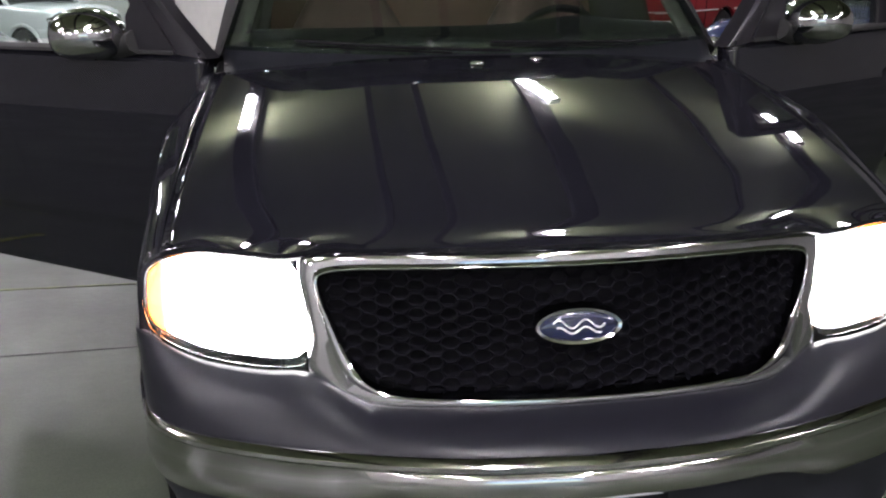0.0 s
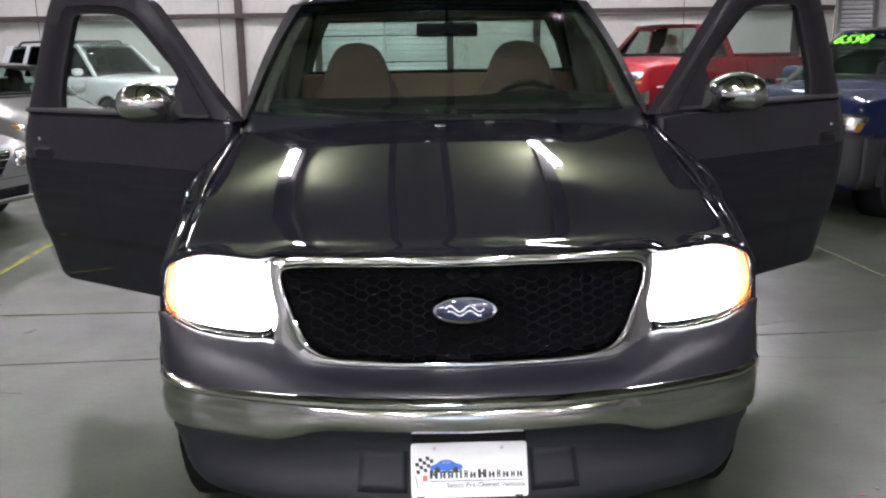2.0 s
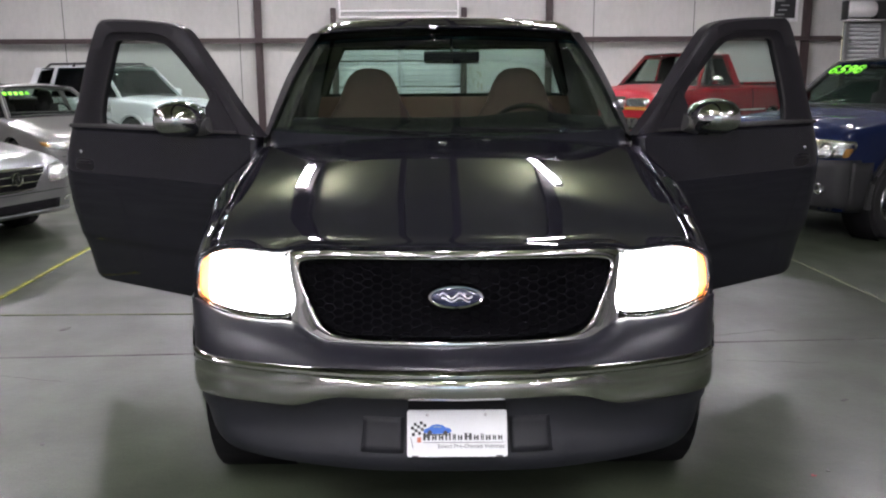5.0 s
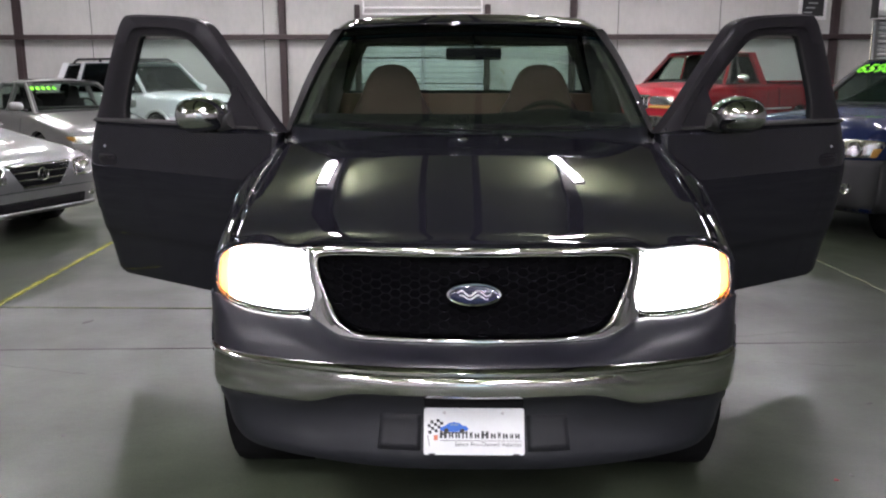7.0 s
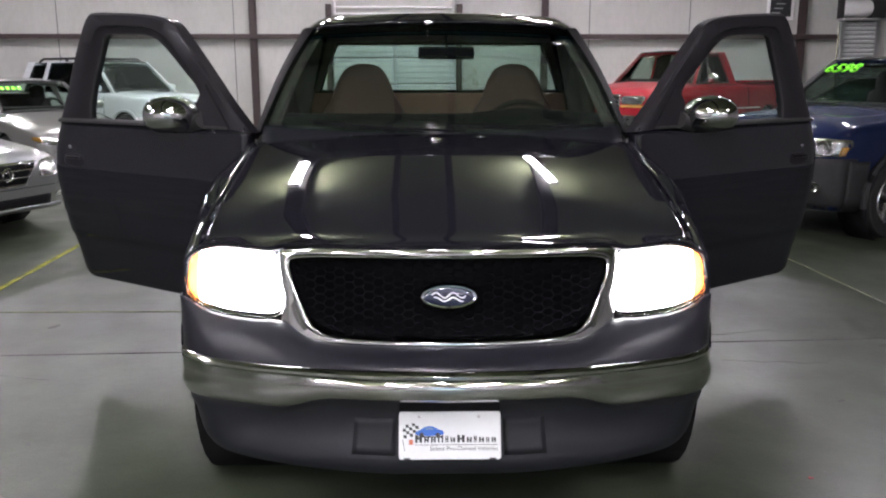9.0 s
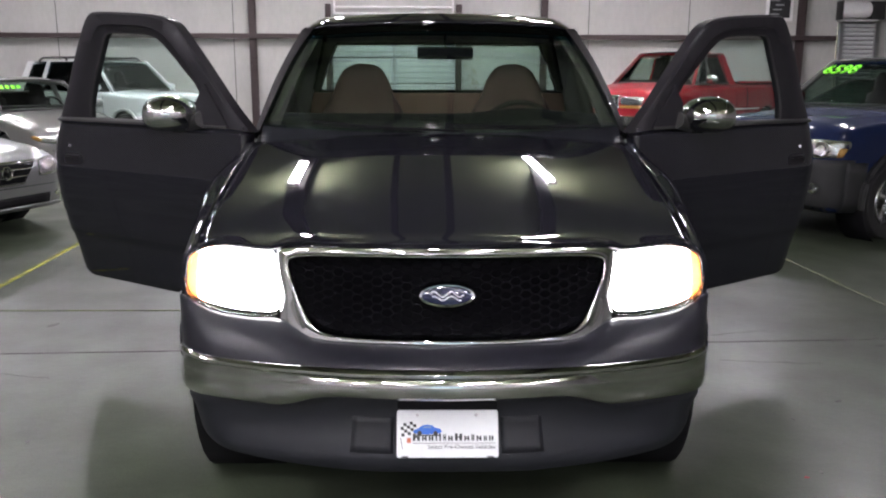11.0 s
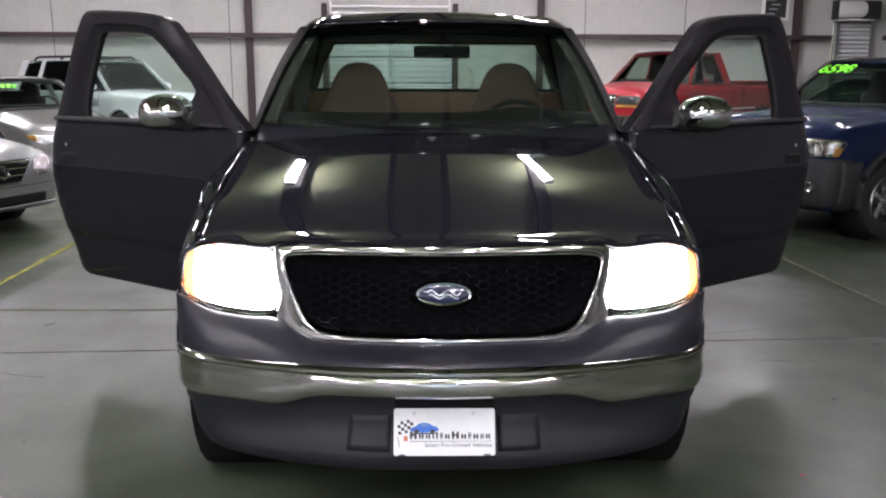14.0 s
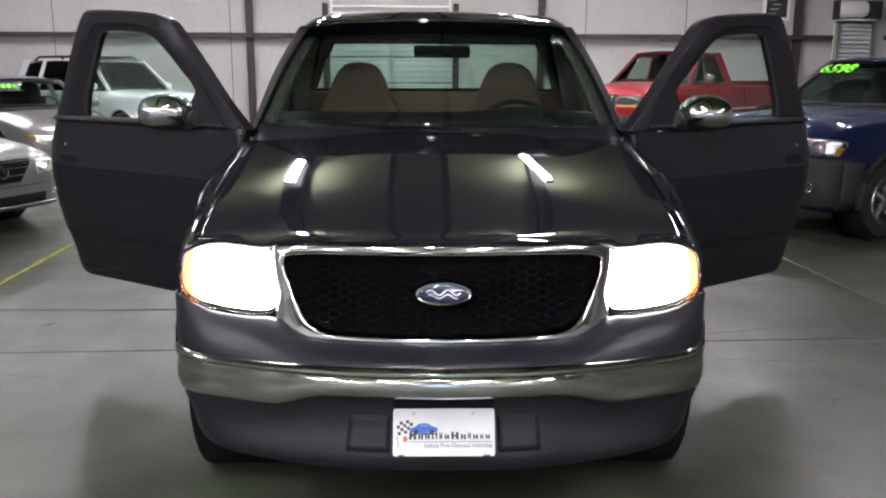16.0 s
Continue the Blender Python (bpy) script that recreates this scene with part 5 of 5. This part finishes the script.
# small sport-utility cars
suv_st = [(0.0, 0.80, 0.48, 0.58, 0.36), (0.05, 0.94, 0.62, 0.70, 0.31), (0.13, 1.045, 0.70, 0.79, 0.28), (0.28, 1.09, 0.735, 0.855, 0.27), (0.48, 1.112, 0.75, 0.885, 0.27), (0.8, 1.128, 0.76, 0.893, 0.27), (1.1, 1.143, 0.775, 0.895, 0.27), (1.4, 1.15, 0.78, 0.895, 0.27), (3.9, 1.15, 0.78, 0.895, 0.27), (4.3, 1.12, 0.74, 0.87, 0.32), (4.4, 0.95, 0.62, 0.78, 0.40)]


def suv_cab(height):
    return (1.18, 1.84, 4.02, 4.28, 1.14, height, 0.79, 0.64)


def suv(label, paint, lower, height=1.64, front="car_glass", side="privacy", stout=1.9, posts=None, rack=True):
    t, patch, tree = car("sport_utility_car", label, "car", paint, suv_st, (0.76, 3.40, 0.36, 0.21, 0.795), suv_cab(height), spokes=5, rear_glass=side, front_glass=front, stout=stout, posts=posts)
    patch("bumper", lower, [(-0.84, 0.285), (0.84, 0.285), (0.85, 0.762), (-0.85, 0.762)], out=0.02, n=(26, 8), text="front bumper", thick=0.04)
    patch("lower_inlet", "void", [(-0.40, 0.37), (0.40, 0.37), (0.42, 0.47), (-0.42, 0.47)], out=0.03, n=(12, 4))
    patch("grille", "void", [(-0.36, 0.78), (0.36, 0.78), (0.40, 0.94), (-0.40, 0.94)], out=0.008, n=(14, 6), text="dark grille with a bright bar")
    patch("grille_bar", "satin", [(-0.38, 0.845), (0.38, 0.845), (0.385, 0.88), (-0.385, 0.88)], out=0.022, n=(14, 3))
    for s in (-1, 1):
        h = lamp_unit(t, patch, [(0.42, 0.77), (0.80, 0.78), (0.835, 0.935), (0.45, 0.945)], s, [(0.765, 0.785), (0.80, 0.785), (0.815, 0.865), (0.78, 0.865)])
        for x in (0.50, 0.645):
            loc = tree.ray_cast(Vector((s * x, -2, 0.855)), Vector((0, 1, 0)))[0]
            part("bowl", lathe([(0.070, -0.014), (0.064, 0.008), (0.052, 0.004), (0.03, -0.010), (0.004, -0.014)], 20, Matrix.Translation(loc + Vector((0, -0.008, 0))) @ Matrix.Rotation(-math.pi / 2, 4, "Z")), "chrome", h, "round lamp bowl")
        loc = tree.ray_cast(Vector((s * 0.62, -2, 0.50)), Vector((0, 1, 0)))[0]
        part("fog_lamp", lathe([(0.052, -0.01), (0.050, 0.012), (0.040, 0.014), (0.026, 0.004), (0.003, 0.000)], 20, Matrix.Translation(loc + Vector((0, -0.022, 0))) @ Matrix.Rotation(-math.pi / 2, 4, "Z")), "lamp_off", t, "round fog lamp")
        patch("bumper_end", lower, [(0.16, 0.285), (0.33, 0.285), (0.36, 0.735), (0.16, 0.735)], "x", 0.02, s, (8, 6), thick=0.03)
        patch("sill_cladding", lower, [(1.21, 0.30), (2.95, 0.30), (2.95, 0.50), (1.21, 0.50)], "x", 0.02, s, (12, 4), thick=0.03)
        for c in (0.76, 3.40):
            arc = [(s * 0.893, c + 0.445 * math.cos(a), 0.36 + 0.445 * math.sin(a)) for a in np.linspace(-0.1, math.pi + 0.1, 20)]
            part("arch_trim", tube(arc, 0.032, 6, flat=1.0), lower, t, "wheel-arch trim")
        patch("door_seam", "void", [(1.34, 0.50), (1.35, 0.50), (1.40, 1.08), (1.39, 1.08)], "x", 0.003, s, (2, 10), thick=0.002)
        patch("door_seam", "void", [(2.42, 0.50), (2.43, 0.50), (2.43, 1.08), (2.42, 1.08)], "x", 0.003, s, (2, 10), thick=0.002)
        for yy in (2.2, 3.1):
            patch("door_handle", "rubber", [(yy, 0.96), (yy + 0.16, 0.96), (yy + 0.16, 0.99), (yy, 0.99)], "x", 0.02, s, (4, 2))
        if not rack:
            continue
        rail = part("roof_rail", tube([(s * 0.56, 1.95, height + 0.02), (s * 0.56, 2.06, height + 0.085), (s * 0.56, 3.7, height + 0.085), (s * 0.56, 3.85, height + 0.02)], 0.025, 8), "rubber", t, "black roof rail")
        part("rail_foot", block((s * 0.56, 2.9, height + 0.05), (0.03, 0.08, 0.07), bevel=0.01), "rubber", rail)
    for yy in (2.25, 3.4) if rack else ():
        part("cross_bar", tube([(-0.56, yy, height + 0.095), (0.56, yy, height + 0.095)], 0.014, 8, flat=0.6), "rubber", t, "black roof rack bar")
    for x0, x1 in ((0.05, -0.5), (0.55, 0.0)):
        part("wiper", tube([(x0, 1.120, 1.17), ((x0 + x1) / 2, 1.135, 1.185), (x1, 1.170, 1.20)], 0.008, 6), "rubber", t, "black wiper")
    return t


blue_suv = suv("dark blue sport-utility car with grey bumper and green price", "blue", "cladding", 1.64, "pale_glass", "car_glass", 1.2, "rubber", rack=False)
place_car(blue_suv, 3.117, 5.609, -61.5)
screen_writing(blue_suv, suv_cab(1.64), "6598", -0.56, 0.71, 0.20)
white_suv = suv("white sport-utility car with black roof rack", "white_car", "white_car", 1.75, "pale_glass", "privacy", 1.9)
place_car(white_suv, -5.05, 14.92, 58)

# red full-size pickup
red_st = [(0.0, 1.03, 0.80, 0.88, 0.62), (0.04, 1.08, 0.84, 0.93, 0.58), (0.12, 1.14, 0.86, 0.96, 0.50), (0.3, 1.17, 0.87, 0.975, 0.48), (0.9, 1.20, 0.88, 0.98, 0.48), (1.4, 1.225, 0.89, 0.985, 0.48), (3.0, 1.23, 0.89, 0.985, 0.48), (5.1, 1.22, 0.89, 0.985, 0.50), (5.25, 1.2, 0.86, 0.96, 0.55)]
red_cab = (1.42, 1.92, 2.52, 2.63, 1.235, 1.76, 0.87, 0.665)
red, patch, tree = car("pickup_truck", "red full-size pickup truck with chrome grille and bumper", "truck", "red", red_st, (0.95, 3.80, 0.39, 0.25, 0.82), red_cab, interior="headliner", rear_glass="pale_glass", front_glass="pale_glass", stout=1.9, mirrors="chrome", mirror_sides=(1,), post=0.026)
patch("grille", "lamp_off", [(-0.40, 0.84), (0.40, 0.84), (0.40, 1.045), (-0.40, 1.045)], out=0.012, n=(14, 5), text="chrome egg-crate grille")
for z in (0.88, 0.94, 1.00):
    patch("grille_slot", "void", [(-0.38, z - 0.018), (0.38, z - 0.018), (0.38, z + 0.018), (-0.38, z + 0.018)], out=0.016, n=(10, 2), thick=0.01)
for x in (-0.32, -0.16, 0.0, 0.16, 0.32):
    patch("grille_rib", "chrome", [(x - 0.012, 0.85), (x + 0.012, 0.85), (x + 0.012, 1.035), (x - 0.012, 1.035)], out=0.022, n=(3, 5), thick=0.012)
for s in (-1, 1):
    lamp_unit(red, patch, [(0.42, 0.905), (0.88, 0.905), (0.90, 1.045), (0.42, 1.045)], s)
    patch("turn_signal", "amber", [(s * 0.42, 0.855), (s * 0.89, 0.855), (s * 0.89, 0.897), (s * 0.42, 0.897)], out=0.014, n=(8, 3), text="amber turn signal")
    patch("side_stripe", "white_paint", [(0.3, 0.785), (5.15, 0.785), (5.15, 0.81), (0.3, 0.81)], "x", 0.012, s, (24, 2), text="pale side stripe")
    patch("door_seam", "void", [(1.55, 0.55), (1.56, 0.55), (1.58, 1.13), (1.57, 1.13)], "x", 0.003, s, (2, 10), thick=0.002)
    patch("door_seam", "void", [(2.66, 0.55), (2.67, 0.55), (2.67, 1.13), (2.66, 1.13)], "x", 0.003, s, (2, 10), thick=0.002)
    patch("bed_gap", "void", [(3.02, 0.55), (3.05, 0.55), (3.05, 1.17), (3.02, 1.17)], "x", 0.004, s, (2, 10), thick=0.002)
part("bumper", loft([[(x, -0.10 + 0.10 * (x / 0.98) ** 4 + dy, 0.64 + dz) for dy, dz in ((0.02, 0.11), (-0.03, 0.08), (-0.03, -0.06), (0.02, -0.10), (0.10, -0.10), (0.10, 0.11))] for x in np.linspace(-0.98, 0.98, 17)]), "chrome", red, "chrome front bumper")
y0, y1, y2, y3, z0, z1, wb, wr = red_cab
for s in (-1, 1):
    lower, upper = Vector((s * wb, y3 - 0.05, z0)), Vector((s * wr, y2 - 0.05, z1))
    part("cab_lining", loft([[p + Vector((-s * 0.02, 0, 0)), p + Vector((-s * 0.30, 0.01, 0)), p + Vector((-s * 0.30, -0.03, 0)), p + Vector((-s * 0.02, -0.05, 0))] for p in (lower, lower.lerp(upper, 0.5), upper)]), "dash", red, "dark cab rear corner lining")
    at = lambda f, k: Vector((s * wb, y0 + 0.05, z0)).lerp(Vector((s * wb, y3, z0)), f).lerp(Vector((s * wr, y1, z1)).lerp(Vector((s * wr, y2, z1)), f), k) + Vector((s * 0.018, 0, 0))
    part("vent_post", tube([at(0.30, 0.0), at(0.26, 0.5), at(0.22, 0.97)], 0.013, 6), "rubber", red, "black vent-window post")
    part("window_gasket", tube([at(0.06, 0.03), at(0.05, 0.5), at(0.05, 0.95), at(0.5, 0.96), at(0.92, 0.95), at(0.90, 0.5), at(0.90, 0.03), at(0.5, 0.02), at(0.06, 0.03)], 0.011, 6), "rubber", red, "black window gasket")
    part("vent_glass", sheet(lambda u, v: at(0.06 + 0.22 * u, 0.03 + 0.9 * v), np.linspace(0, 1, 3), np.linspace(0, 1, 3)), "privacy", red, "small vent window", solid=0.004).visible_shadow = False
patch("grille_frame", "chrome", [(-0.43, 1.035), (0.43, 1.035), (0.43, 1.065), (-0.43, 1.065)], out=0.024, n=(14, 3), text="chrome grille top bar")
part("bed_well", block((0, 4.1, 1.235), (1.50, 1.95, 0.06)), "void", red, "dark bed floor")
for x in (-0.80, 0.80):
    part("bed_rail", block((x, 4.13, 1.265), (0.14, 2.08, 0.035), bevel=0.01), "red", red)
place_car(red, 3.05, 12.94, -51.1)
red.scale = (1.05, 1.05, 1.085)

# ---- things on the back wall ----
door_c = structure("door_1", block(((DOOR_X0 + DOOR_X1) / 2, Y_BACK + 0.12, DOOR_Z / 2), (DOOR_X1 - DOOR_X0, 0.04, DOOR_Z)), "joint", "white sectional roll-up door")
SECTIONS = (0.01, 0.645, 1.28, 1.915, 2.55, 2.86)
for z0, z1 in zip(SECTIONS, SECTIONS[1:]):
    for j in range(2):
        xa = DOOR_X0 + j * (DOOR_X1 - DOOR_X0) / 2
        w = (DOOR_X1 - DOOR_X0) / 2
        part("panel", block((xa + w / 2, Y_BACK + 0.092, (z0 + z1) / 2), (w - 0.05, 0.04, z1 - z0 - 0.035), bevel=0.008), "shutter", door_c)
        for q in np.arange(z0 + 0.14, z1 - 0.05, 0.137):
            part("rib", block((xa + w / 2, Y_BACK + 0.068, q), (w - 0.07, 0.012, 0.022), bevel=0.004), "shutter_grey", door_c)
part("stile", block(((DOOR_X0 + DOOR_X1) / 2, Y_BACK + 0.075, DOOR_Z / 2), (0.07, 0.03, DOOR_Z - 0.02), bevel=0.005), "satin", door_c)
for x in (DOOR_X0 - 0.06, DOOR_X1 + 0.06):
    structure("door_track", block((x, Y_BACK - 0.05, 1.6), (0.14, 0.10, 3.2), bevel=0.01), "steel", "dark steel door track")
structure("trim", block(((DOOR_X0 + DOOR_X1) / 2, Y_BACK - 0.06, 2.97), (2.9, 0.05, 0.05), bevel=0.01), "white_paint", "white rail over the roll-up door")
structure("trim", block(((DOOR_X0 + DOOR_X1) / 2, Y_BACK - 0.06, 3.12), (2.9, 0.05, 0.05), bevel=0.01), "white_paint", "white rail over the roll-up door")

for x in (DOOR_X0 + 0.09, DOOR_X1 - 0.09):
    structure("trim", block((x, Y_BACK - 0.06, 3.45), (0.05, 0.05, 1.0), bevel=0.01), "white_paint", "white upright rail over the roll-up door")

sh = thing("roller_shutter", "narrow grey roller shutter with its white drum", "roller shutter", at=(10.68, Y_BACK - 0.02, 0))
# dark sheet showing between the slats, draws the shadow line under each
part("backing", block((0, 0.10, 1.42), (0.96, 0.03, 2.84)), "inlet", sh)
for k in range(26):
    zs = 0.02 + k * 0.107
    part("slat", loft([[(x, y, zs + z) for y, z in ((0.045, 0.0), (0.030, 0.006), (0.004, 0.020), (-0.006, 0.045), (0.004, 0.072), (0.030, 0.088), (0.045, 0.092))] for x in (-0.40, 0.40)]), "shutter", sh)
for x in (-0.44, 0.44):
    part("guide", block((x, 0.0, 1.4), (0.09, 0.10, 2.8), bevel=0.008), "satin", sh)
part("drum", lathe([(0.001, -0.36), (0.17, -0.36), (0.19, -0.33), (0.19, 0.30), (0.17, 0.34), (0.001, 0.34)], 28, Matrix.Translation((-0.25, -0.22, 3.10))), "white_paint", sh, "white shutter drum")
part("drive_box", block((0.28, -0.2, 3.08), (0.34, 0.3, 0.44), bevel=0.02), "rubber", sh, "black drive box")
part("bracket", block((-0.62, -0.2, 3.08), (0.03, 0.34, 0.46), bevel=0.01), "rubber", sh)
part("shelf", block((-0.15, -0.2, 2.84), (0.9, 0.34, 0.03), bevel=0.008), "white_paint", sh)

pic = thing("wall_poster", "dark poster with pale border on the wall", "poster", at=(8.64, Y_BACK - 0.017, 3.30))
part("border", block((0, 0, 0), (0.68, 0.03, 0.94), bevel=0.006), "white_paint", pic)
part("print", block((0, -0.017, 0.0), (0.52, 0.006, 0.78)), "ink", pic, smooth=False)
bmk = bmesh.new()
for k in range(5):
    block((-0.12 + 0.06 * (k % 3), -0.022, -0.3 + 0.11 * k), (0.22, 0.004, 0.03), bmk)
part("print_bars", bmk, "shutter_grey", pic, "pale grey bars", smooth=False)
